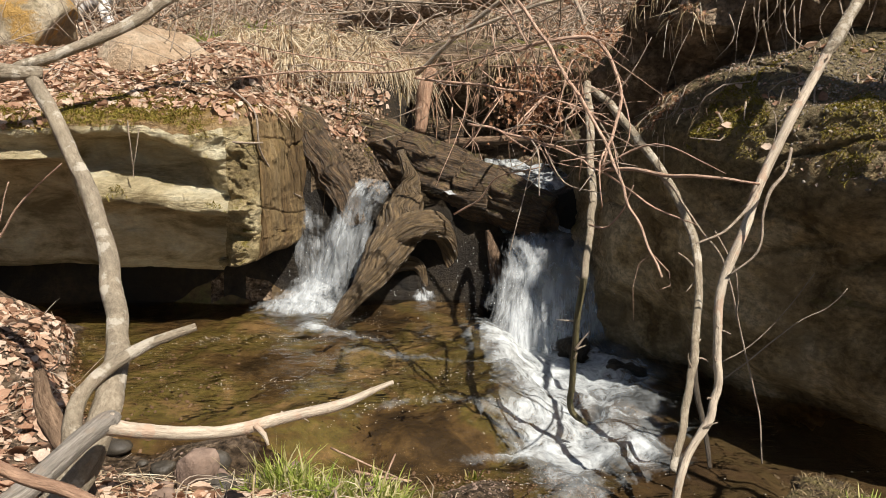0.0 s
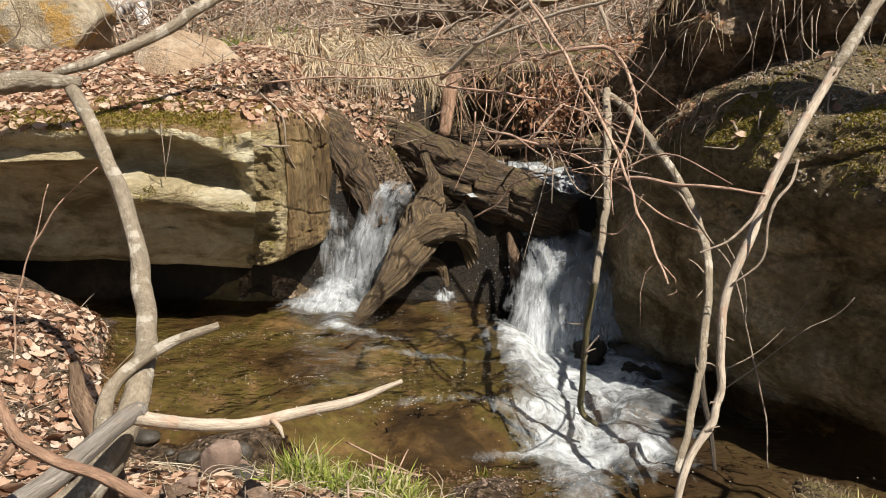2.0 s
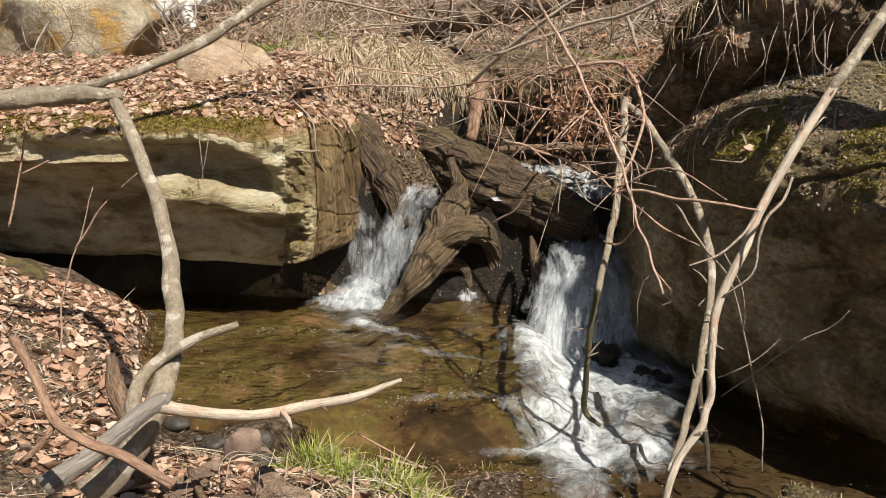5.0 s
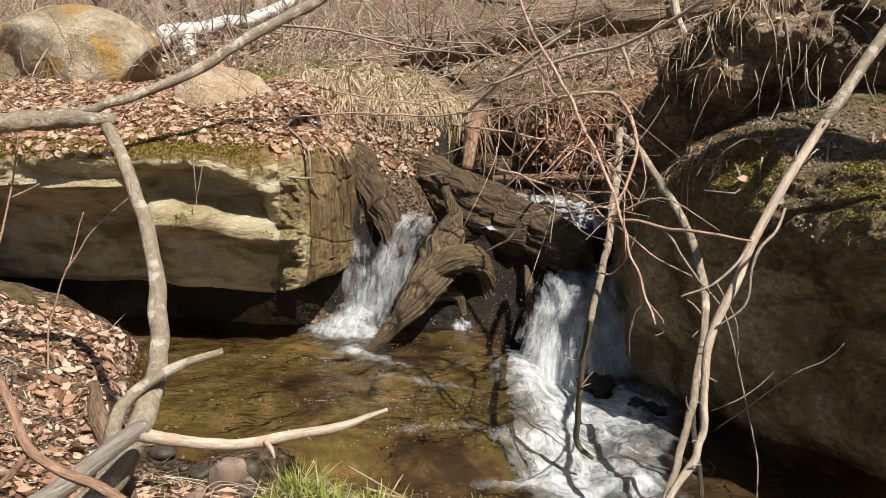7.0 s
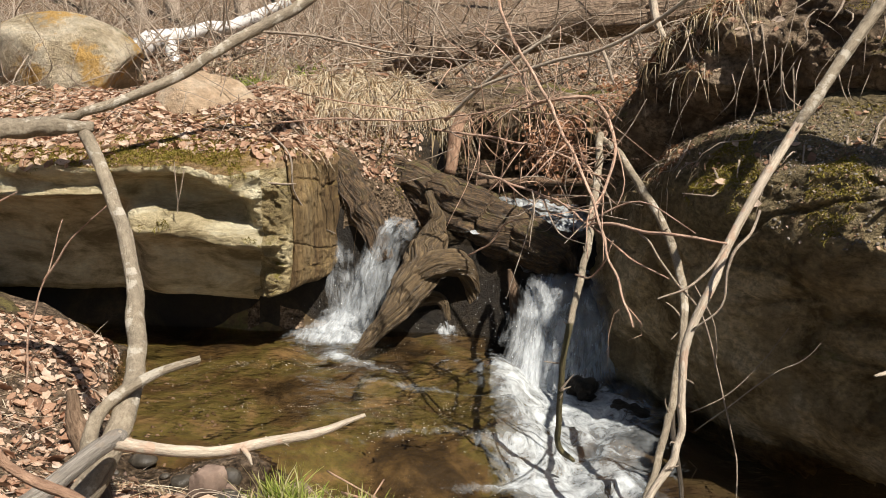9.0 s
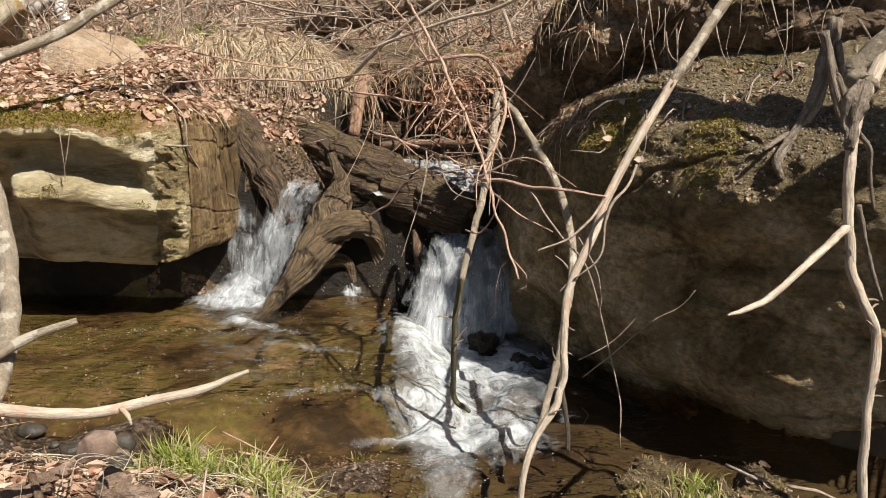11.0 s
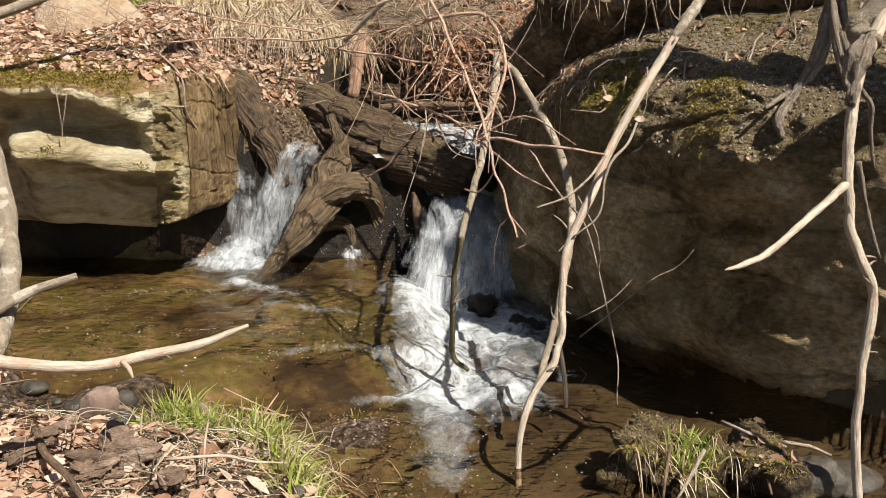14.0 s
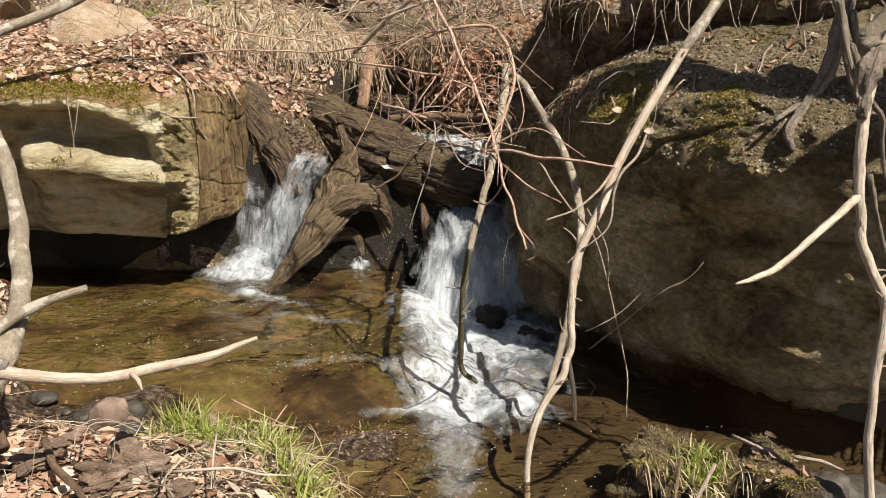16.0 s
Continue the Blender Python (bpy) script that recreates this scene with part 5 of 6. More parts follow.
def leaf(p, n, size, rng):
    a, b, c = basis(n + rng.normal(size=3) * 0.34, rng)
    wdt = size * rng.uniform(0.28, 0.42)
    curl = size * rng.uniform(-0.2, 0.42)
    edge = [(-0.5, 0.0), (-0.38, 0.45), (-0.2, 0.8), (-0.02, 1.0), (0.14, 0.95), (0.3, 0.65), (0.42, 0.3), (0.5, 0.0)]
    lobe = rng.uniform(0, 0.3)
    edge = [(q, r * (1 - lobe * (k % 2))) for k, (q, r) in enumerate(edge)]
    ring = edge + [(q, -r * rng.uniform(0.85, 1.1)) for q, r in edge[-2:0:-1]]
    twist = rng.normal() * 0.35
    v = [p + c * 0.008 + a * (q * size) + b * (r * wdt) + c * (curl * (abs(r) * 0.8 + 1.6 * q * q) + twist * q * r * wdt) for q, r in ring]
    v += [p + c * 0.008 - a * size * 0.25, p + c * 0.008, p + c * 0.008 + a * size * 0.25]
    m = len(ring)
    f = [[0, 1, m], [1, 2, m], [2, 3, m + 1, m], [3, 4, m + 1], [4, 5, m + 2, m + 1], [5, 6, m + 2], [6, 7, m + 2]]
    f += [[7, 8, m + 2], [8, 9, m + 2], [9, 10, m + 1, m + 2], [10, 11, m + 1], [11, 12, m, m + 1], [12, 13, m], [13, 0, m]]
    return np.array(v), f


def flake(p, n, size, rng):
    """A crumpled scrap of leaf."""
    a, b, c = basis(n + rng.normal(size=3) * 0.45, rng)
    m = 6
    ang = np.linspace(0, 2 * np.pi, m, endpoint=False) + rng.uniform(-0.4, 0.4, m)
    r = size * 0.5 * rng.uniform(0.45, 1.0, m)
    v = p + c * 0.004 + a * (np.cos(ang) * r)[:, None] + b * (np.sin(ang) * r * rng.uniform(0.35, 0.9))[:, None] + c * (rng.normal(size=m) * 0.16 * size)[:, None]
    return np.vstack([v, p + c * (0.004 + rng.normal() * 0.12 * size)]), [[k, (k + 1) % m, m] for k in range(m)]


def straw(p, n, size, rng):
    """A stalk lying flat."""
    a, b, c = basis(n, rng)
    return blade(p + c * 0.004, a + c * rng.uniform(-0.02, 0.25), size, 0.0035, 0.1, rng, 3)


def leaves(count, box, keep, size, seed, shape=None, low=-9.0, top=6.0):
    rng = np.random.default_rng(seed)
    out = []
    while len(out) < count:
        x, y = rng.uniform(box[0], box[1]), rng.uniform(box[2], box[3])
        edge = min(x - box[0], box[1] - x, y - box[2]) / 0.45 + 0.6 * float(vnoise(x * 2.5, y * 2.5, 0, 95)) if box[2] < 2 else 1.0
        if rng.random() > keep(x, y) * min(1.0, edge):
            continue
        p, n = drop(x, y, top)
        if p is None or n[2] < 0.15 or p[2] < low:
            continue
        out.append((shape or leaf)(p, n, size[0] + (size[1] - size[0]) * rng.random() ** 1.7, rng))
    return joined(out)


patchy = lambda x, y: 0.45 + 0.55 * float(step(-0.5, 0.2, vnoise(x * 1.7, y * 1.7, 0, 91)))  # noqa: E731
back_of_lip = lambda x, y: patchy(x, y) * float(step(-0.4, -1.0, x)) * float(step(4.17, 4.36, y + 0.08 * vnoise(x * 5, y * 5, 0, 94)))  # noqa: E731
on_bank = lambda x, y: float(y < near_edge(x) - 0.10) * patchy(x, y)  # noqa: E731
near_bank = lambda x, y: float(y < near_edge(x) - 0.20) * (0.2 + 0.8 * float(step(-0.35, -0.75, x)))  # noqa: E731
single("leaf_litter", leaves(16000, (-4.2, -0.55, 4.3, 6.6), back_of_lip, (0.025, 0.08), 1, None, 0.9), M_LEAF, "dry brown oak leaves covering the slope above the ledge", "leaves", kind="stuff")
single("leaf_litter", leaves(13000, (-4.2, -0.5, 4.25, 6.2), lambda x, y: 0.3 + back_of_lip(x, y), (0.008, 0.04), 7, flake, 0.8), M_LEAF, "crumbled dry leaves on the slope above the ledge", "leaves", kind="stuff")
single("leaf_litter", leaves(4500, (-6.5, 4.5, 6.4, 11), lambda x, y: patchy(x, y) * float(y > 8.3 or x < -0.3 or x > 1.7), (0.07, 0.13), 2), M_LEAF, "dry brown leaves on the far slope", "leaves", kind="stuff")
single("leaf_litter", leaves(5200, (-3.2, -1.0, 1.2, 4.5), on_bank, (0.02, 0.085), 3), M_LEAF, "dry leaves and litter on the muddy bank", "leaves", kind="stuff")
single("leaf_litter", leaves(7500, (-3.0, -1.0, 1.4, 4.5), lambda x, y: float(y < near_edge(x) + 0.05), (0.008, 0.04), 8, flake), M_LEAF, "crumbled leaf scraps on the muddy bank", "leaves", kind="stuff")
single("leaf_litter", leaves(1700, (-1.3, 0.4, 0.9, 2.4), near_bank, (0.02, 0.085), 4), M_LEAF, "dry leaves on the near bank", "leaves", kind="stuff")
single("leaf_litter", leaves(6500, (-1.3, 0.4, 1.0, 2.66), lambda x, y: float(y < near_edge(x) - 0.06), (0.005, 0.03), 9, flake), M_LEAF, "crumbled leaf scraps on the near bank", "leaves", kind="stuff")
single("leaf_litter", leaves(24, (1.45, 1.75, 2.05, 2.3), lambda x, y: 1.0, (0.02, 0.06), 5, None, 0.0), M_LEAF, "dry leaves on the earth clump under the rock wall", "leaves", kind="stuff")
single("leaf_litter", leaves(1700, (1.25, 4.0, 3.2, 6.2), patchy, (0.02, 0.07), 6), M_LEAF, "dry leaves caught on the bank edge", "leaves", kind="stuff")
single("leaf_litter", leaves(3400, (1.1, 1.9, 3.85, 5.3), lambda x, y: 1.0, (0.012, 0.05), 19, flake, 1.3), M_LEAF, "pale crumbled leaves over the edge of the earth bank", "leaves", kind="stuff")
single("leaf_litter", leaves(2600, (1.1, 1.65, 3.85, 5.2), lambda x, y: 1.0, (0.015, 0.06), 17, flake, 1.2), M_RUST, "rusty litter matted over the edge of the earth bank", "leaves", kind="stuff")
single("leaf_litter", leaves(4500, (1.2, 2.9, 2.5, 4.2), patchy, (0.004, 0.022), 11, flake, 0.9, 1.58), M_LEAF, "crumbled leaf scraps on the bank above the rock wall", "leaves", kind="stuff")
single("leaf_litter", leaves(420, (-0.85, -0.2, 5.15, 5.75), lambda x, y: 1.0, (0.02, 0.08), 15, None, 1.12), M_LEAF, "dry leaves on the saddle behind the small fall", "leaves", kind="stuff")
single("leaf_litter", leaves(1200, (-0.9, -0.1, 5.1, 5.8), lambda x, y: 1.0, (0.006, 0.03), 16, flake, 1.05), M_LEAF, "crumbled leaves on the saddle behind the small fall", "leaves", kind="stuff")


def blade(p, way, length, width, droop, rng, segs=4):
    way = way / np.linalg.norm(way)
    side = np.cross(way, rng.normal(size=3) * 0.5 + (0.0, 0.0, 1.0))
    side /= np.linalg.norm(side) + 1e-9
    t = np.linspace(0, 1, segs + 1)
    line = p + way * (t * length)[:, None] - np.array([0, 0, 1]) * (droop * length * t**2)[:, None] + side[None] * (0.12 * length * rng.normal() * t**2)[:, None]
    wd = width * (1 - t) ** 0.6 * 0.5 + 0.0004
    v = np.vstack([line - side * wd[:, None], line + side * wd[:, None]])
    m = segs + 1
    return v, [[i, i + 1, m + i + 1, m + i] for i in range(segs)]


def tussock(count, centre, spread, length, width, droop, lean, seed, up=1.0):
    rng = np.random.default_rng(seed)
    out = []
    for _ in range(count):
        x, y = centre[0] + rng.normal() * spread[0], centre[1] + rng.normal() * spread[1]
        p, n = drop(x, y)
        if p is None:
            continue
        way = np.array([rng.normal() * 0.5 + lean[0], rng.normal() * 0.5 + lean[1], up])
        out.append(blade(p - np.array([0, 0, 0.01]), way, rng.uniform(*length), width * rng.uniform(0.6, 1.3), rng.uniform(*droop), rng))
    return joined(out)


single("straw_litter", leaves(700, (1.1, 1.55, 3.9, 5.0), lambda x, y: 1.0, (0.05, 0.22), 18, straw, 1.2), M_STRAW, "dead stalks matted over the edge of the earth bank", "straw", kind="stuff", smooth=False)
single("straw_litter", leaves(1500, (-1.3, 0.35, 1.2, 2.72), lambda x, y: float(y < near_edge(x) + 0.04), (0.04, 0.2), 12, straw), M_STRAW, "dry straw and stalks lying on the near bank", "straw", kind="stuff", smooth=False)
single("straw_litter", leaves(700, (-3.0, -1.0, 1.4, 4.3), lambda x, y: float(y < near_edge(x)), (0.04, 0.2), 13, straw), M_STRAW, "dry straw and stalks on the leafy bank", "straw", kind="stuff", smooth=False)
single("straw_litter", leaves(1800, (-4.0, -0.5, 4.5, 6.6), lambda x, y: 0.3 + 0.7 * float(x > -1.4), (0.05, 0.25), 14, straw, 0.8), M_STRAW, "dry stalks among the leaves above the ledge", "straw", kind="stuff", smooth=False)


def fringe(count, box, length, width, droop, seed, mat_up=0.3):
    """Blades rooted on a brow and hanging over its front."""
    rng = np.random.default_rng(seed)
    out = []
    for _ in range(count):
        p, n = drop(rng.uniform(box[0], box[1]), rng.uniform(box[2], box[3]))
        if p is not None and p[2] > 0.0:
            out.append(blade(p, np.array([rng.normal() * 0.35, -0.8 + rng.normal() * 0.2, mat_up + rng.normal() * 0.25]), rng.uniform(*length), width * rng.uniform(0.6, 1.3), rng.uniform(*droop), rng, 6))
    return joined(out)


def dome(count, centre, reach, length, width, seed):
    """A tussock: blades springing from one crown, arching out and down on all sides."""
    rng = np.random.default_rng(seed)
    p, n = drop(*centre)
    out = []
    for _ in range(count):
        t = rng.uniform(0, 2 * math.pi)
        r = math.sqrt(rng.random())
        side = np.array([math.cos(t), math.sin(t), 0])
        way = side * (0.35 + 1.2 * r) + np.array([-0.1, -0.45, 0.75 - 0.45 * r]) + rng.normal(size=3) * 0.6
        out.append(blade(p + side * r * reach + np.array([0, 0, 0.13 - 0.12 * r]), way, rng.uniform(*length), width * rng.uniform(0.5, 1.3), rng.uniform(0.5, 1.7), rng, 6))
    return joined(out)


for k, (c, cnt, ln) in enumerate([((-1.10, 5.76), 300, 0.16), ((-0.90, 5.72), 400, 0.17), ((-0.70, 5.76), 480, 0.18), ((-0.52, 5.72), 480, 0.17), ((-0.36, 5.78), 440, 0.17), ((-0.20, 5.84), 360, 0.16), ((-0.98, 5.95), 560, 0.30), ((-0.62, 5.95), 700, 0.34), ((-0.35, 6.02), 620, 0.32), ((-0.78, 6.2), 560, 0.36), ((-0.45, 6.3), 500, 0.34), ((-1.3, 6.05), 420, 0.28), ((-0.05, 6.1), 380, 0.28)]):
    single("dry_grass_tussock", dome(int(cnt * 0.9), c, 0.10, (ln * 0.4, ln * 1.05), 0.009, 200 + k), M_STRAW, "bleached dry grass tussock hanging over the gully", "grass", "dry tussocks", "stuff", False)
single("dry_grass_tussock", tussock(700, (1.35, 4.2), (0.25, 0.35), (0.06, 0.18), 0.005, (0.5, 1.6), (-0.5, -0.5), 210, 0.5), M_DUN, "dry grass and roots hanging from the bank edge", "grass", "dry tussocks", "stuff", False)
for k, (c, s, cnt, ln) in enumerate([((-0.47, 2.46), (0.045, 0.03), 240, (0.14, 0.26)), ((-0.30, 2.36), (0.09, 0.05), 420, (0.08, 0.17)), ((-0.13, 2.29), (0.06, 0.06), 300, (0.08, 0.17)), ((0.02, 2.00), (0.05, 0.06), 240, (0.08, 0.17)), ((0.165, 2.76), (0.012, 0.012), 30, (0.05, 0.09)), ((1.319, 2.187, 0.120), (0.04, 0.03), 120, (0.08, 0.15))]):
    single("grass_tuft", tussock(cnt, c, s, ln, 0.007, (0.1, 0.6), (0.1, -0.15), 220 + k, 1.2), M_GRASS, "fresh green grass tuft at the water's edge", "grass", "grass tufts", "stuff", False)
single("dry_grass_tussock", fringe(800, (1.12, 1.75, 3.85, 4.9), (0.05, 0.16), 0.007, (0.5, 2.2), 233), M_STRAW, "dead grass hanging over the edge of the earth bank", "grass", "dry tussocks", "stuff", False)
single("dry_grass_tussock", fringe(420, (-0.2, 1.3, 5.75, 6.15), (0.08, 0.3), 0.007, (0.5, 2.2), 234), M_DUN, "dead grass and rootlets over the undercut gully head", "grass", "dry tussocks", "stuff", False)
single("dry_grass_tussock", fringe(100, (1.12, 1.5, 2.06, 2.30), (0.04, 0.26), 0.0045, (0.5, 2.6), 231), M_STRAW, "dead grass hanging over the front of the earth mound", "grass", "dry tussocks", "stuff", False)
single("grass_tuft", fringe(60, (1.30, 1.40, 2.18, 2.28), (0.05, 0.13), 0.004, (0.6, 2.0), 232, 0.8), M_GRASS, "green grass tuft on the earth mound", "grass", "grass tufts", "stuff", False)
for k, (a, b, c) in enumerate([((1.245, 2.167, 0.100), (1.193, 2.052, 0.060), (1.172, 2.018, -0.020)), ((1.326, 2.085, 0.120), (1.263, 2.031, 0.060), (1.203, 1.983, 0.000)), ((1.118, 2.316, 0.050), (1.150, 2.243, 0.000), (1.192, 2.177, -0.050)), ((1.494, 2.337, 0.100), (1.560, 2.235, 0.100), (1.675, 2.214, 0.060)), ((1.541, 2.326, 0.100), (1.565, 2.198, 0.080), (1.507, 1.972, 0.020)), ((1.677, 2.257, 0.060), (1.767, 2.231, 0.050), (1.849, 2.224, 0.020))]):
    limb("dead_stalk", [a, b, c], [0.007, 0.006, 0.004], M_TWIG if k % 2 else M_BROWNWOOD, "dead stalk lying over the earth mound", "stalk", 7, 750 + k, group="dead stalks")
single("dry_grass_tussock", tussock(700, (-0.2, 2.25), (0.22, 0.12), (0.10, 0.28), 0.004, (0.5, 1.3), (0.2, -0.2), 230, 0.4), M_STRAW, "dry grass stems lying over the near bank", "grass", "dry tussocks", "stuff", False)

def tufts(count, box, length, seed, keep, ztop, low=-9.0, width=0.004):
    """Short moss tufts on whatever looks up there."""
    rng = np.random.default_rng(seed)
    out = []
    for _ in range(count):
        x, y = rng.uniform(box[0], box[1]), rng.uniform(box[2], box[3])
        if vnoise([x * 3.0], [y * 3.0], 0, seed)[0] < keep:
            continue
        p, n = drop(x, y, ztop)
        if p is None or n[2] < 0.12 or p[2] < low:
            continue
        out.append(blade(p, n + rng.normal(size=3) * 0.6, rng.uniform(*length), width, 0.5, rng, 2))
    return joined(out)


single("moss", tufts(4000, (1.05, 1.7, 2.0, 2.45), (0.008, 0.03), 243, -0.3, 6.0, 0.0), M_MOSS, "moss on the earth mound", "moss", kind="stuff", smooth=False)
single("dry_grass_tussock", tufts(2200, (1.05, 1.75, 1.98, 2.45), (0.010, 0.045), 245, -1.0, 6.0, -0.02, 0.0025), M_DUN, "matted dead grass on the earth mound", "grass", "dry tussocks", "stuff", False)
single("moss", tufts(22000, (1.15, 1.75, 2.8, 3.6), (0.006, 0.024), 240, 0.2, 1.56, 0.6), M_MOSS, "yellow green moss along the top of the rock wall", "moss", kind="stuff", smooth=False)
single("moss", tufts(26000, (-3.4, -0.85, 4.05, 4.5), (0.010, 0.042), 241, -0.35, 3.0, 0.6, 0.005), M_MOSS, "olive moss along the lip of the stone ledge", "moss", kind="stuff", smooth=False)
single("moss", tufts(3000, (-0.95, -0.3, 5.0, 5.6), (0.010, 0.03), 244, 0.0, 3.0, 0.7), M_MOSS, "dark moss on the saddle behind the small fall", "moss", kind="stuff", smooth=False)
single("grass_tuft", tussock(700, (-1.80, 6.9), (0.2, 0.15), (0.12, 0.3), 0.014, (0.2, 0.8), (0.0, -0.2), 246, 0.9), M_GRASS, "patch of fresh green growth on the slope", "grass", "grass tufts", "stuff", False)
for k in range(9):
    r2 = np.random.default_rng(250 + k)
    single("dry_grass_tussock", tussock(260, (r2.uniform(-3.5, 2.5), r2.uniform(6.3, 9.5)), (0.3, 0.25), (0.2, 0.45), 0.007, (0.4, 1.1), (0.1, -0.4), 260 + k, 0.8), M_STRAW, "dry grass tussock on the slope", "grass", "dry tussocks", "stuff", False)

# ---- brushwood ----
def brush(count, box, length, radius, seed, way=(0, 0, 0), spread=1.0, lift=(0.0, 0.4), bow=0.16, whole=True):
    rng = np.random.default_rng(seed)
    out = []
    for k in range(count):
        x, y = rng.uniform(box[0], box[1]), rng.uniform(box[2], box[3])
        p, n = drop(x, y)
        if p is None:
            continue
        p = p + np.array([0, 0, rng.uniform(*lift)])
        d = rng.normal(size=3) * spread * np.array([1, 0.8, 0.6]) + np.asarray(way)
        d /= np.linalg.norm(d)
        ln = rng.uniform(*length)
        bend = rng.normal(size=3) * bow * ln
        r = rng.uniform(*radius)
        out.append(tube([p, p + d * ln * 0.5 + bend, p + d * ln], [r, r * 0.8, r * 0.4], 5, 0.09, 0.05, 0.01, seed + k))
    return joined(out) if whole else out



def tangle(twigs, mat, label):
    """A heap of dead twigs, each one a part of it."""
    heap = thing("brushwood", tuple(np.vstack([q[0] for q in twigs]).min(axis=0)), label, "twigs")
    for q in twigs:
        part("twig", q, mat, heap)


tangle(brush(100, (-0.9, 1.5, 5.9, 7.0), (0.3, 1.1), (0.003, 0.008), 300, lift=(0.1, 0.5), whole=False), M_TWIG, "tangle of dead twigs over the gully")
tangle(brush(13, (0.2, 1.1, 5.0, 5.8), (0.4, 0.9), (0.003, 0.007), 301, (0, -0.3, -0.3), 1.0, (0.5, 1.0), 0.3, whole=False), M_RED, "tangle of reddish twigs over the falls")
single("brushwood", brush(1000, (-7, 6, 6.6, 11), (0.5, 1.8), (0.004, 0.010), 302, (0, 0, 0.9), lift=(0.0, 0.3)), M_TWIG, "grey leafless undergrowth on the far slope", "twigs", kind="stuff")
single("brushwood", brush(200, (-4, -0.8, 4.5, 7.0), (0.2, 0.8), (0.002, 0.005), 303, (0, 0, 0.2), lift=(0.0, 0.08)), M_TWIG, "fallen twigs among the leaves on the slope", "twigs", kind="stuff")
single("brushwood", brush(150, (-3, -1.45, 1.3, 3.3), (0.1, 0.4), (0.0015, 0.005), 304, (0, 0, 0.05), lift=(0.0, 0.03)), M_TWIG, "small twigs on the leafy bank", "twigs", kind="stuff")
single("brushwood", brush(120, (-1.4, 0.1, 1.3, 2.3), (0.08, 0.25), (0.001, 0.003), 308, (0, 0, 0.0), 1.0, (0.0, 0.02)), M_TWIG, "small twigs on the near bank", "twigs", kind="stuff")
single("hanging_roots", brush(230, (1.15, 3.2, 3.2, 4.6), (0.08, 0.3), (0.002, 0.006), 305, (-0.5, -0.6, -0.9), 0.5, (0.0, 0.05)), M_TWIG, "fine roots hanging from the undercut bank", "roots", kind="stuff")

def hanging(count, path, z, length, radius, seed):
    rng = np.random.default_rng(seed)
    line = smooth_line(path, 60)
    out = []
    for k in range(count):
        a = line[rng.integers(8, 56)] + np.array([rng.normal() * 0.05 - 0.06, rng.normal() * 0.05 - 0.08, 0])
        a[2] = rng.uniform(*z)
        ln = rng.uniform(*length)
        b = a + np.array([rng.normal() * 0.06, rng.normal() * 0.05 - 0.02, -ln * 0.5])
        c = b + np.array([rng.normal() * 0.08, rng.normal() * 0.05, -ln * 0.5])
        r = rng.uniform(*radius)
        out.append(tube([a, b, c], [r, r * 0.8, r * 0.3], 5, 0.04, 0.05, 0.006, seed + k))
    return joined(out)


single("hanging_roots", hanging(60, [(-0.2, 6.1, 0), (0.4, 5.98, 0), (0.9, 5.95, 0), (1.4, 5.7, 0)], (1.45, 1.68), (0.12, 0.5), (0.002, 0.007), 310), M_STUB, "rootlets dangling under the gully head", "roots", kind="stuff")
MAT_EDGE = [(1.24, 4.4, 0), (1.42, 3.95, 0), (1.78, 3.68, 0), (2.3, 3.42, 0), (3.0, 3.1, 0)]
single("hanging_roots", hanging(55, MAT_EDGE, (1.7, 2.1), (0.12, 0.5), (0.0015, 0.006), 306), M_TWIG, "thin roots dangling under the edge of the earth bank", "roots", kind="stuff")
single("moss", tufts(6000, (1.3, 2.6, 3.4, 4.1), (0.015, 0.04), 242, 0.15, 6.0), M_MOSS, "moss cushions on the edge of the earth bank", "moss", kind="stuff", smooth=False)

tangle(brush(16, (-0.3, 1.0, 5.2, 5.9), (0.5, 1.1), (0.003, 0.007), 307, (0.4, -0.3, -0.1), 1.0, (0.55, 1.05), 0.3, whole=False), M_RED, "pale pinkish twigs hanging over the gully")

tangle(brush(60, (-0.9, -0.1, 5.2, 5.8), (0.15, 0.6), (0.002, 0.006), 309, (0.3, -0.2, 0.0), lift=(0.02, 0.2), whole=False), M_TWIG, "dead twigs lying over the saddle behind the small fall")

rng = np.random.default_rng(21)
single("dead_leaf_clump", joined([(leaf if k % 3 == 0 else flake)(np.array((0.748, 5.300, 1.381)) + rng.normal(size=3) * (0.13, 0.08, 0.13), np.array([0, -0.6, 0.6]), rng.uniform(0.02, 0.07), rng) for k in range(420)]), M_RUST, "clump of rust brown dead leaves and rootlets caught in the shrub", "leaves", kind="stuff")
single("dead_leaf_clump", joined([flake(np.array((1.182, 4.900, 1.695)) + rng.normal(size=3) * (0.14, 0.1, 0.09), np.array([0, -0.6, 0.6]), rng.uniform(0.02, 0.06), rng) for k in range(420)]), M_RUST, "dead leaves and rootlets matted on the bank edge", "leaves", kind="stuff")

# birch on the slope
birch = thing("fallen_birch", (-3.697, 8.600, 2.382), "broken white birch trunk lying on the slope", "log")
part("stem", tube([(-3.717, 8.600, 2.338), (-3.506, 8.700, 2.544), (-3.048, 8.900, 2.672), (-2.503, 9.100, 2.844), (-2.076, 9.300, 3.137)], [0.10, 0.12, 0.08, 0.08, 0.07], 14, 0.05, 0.2, 0.03, 110), M_BIRCH, birch)
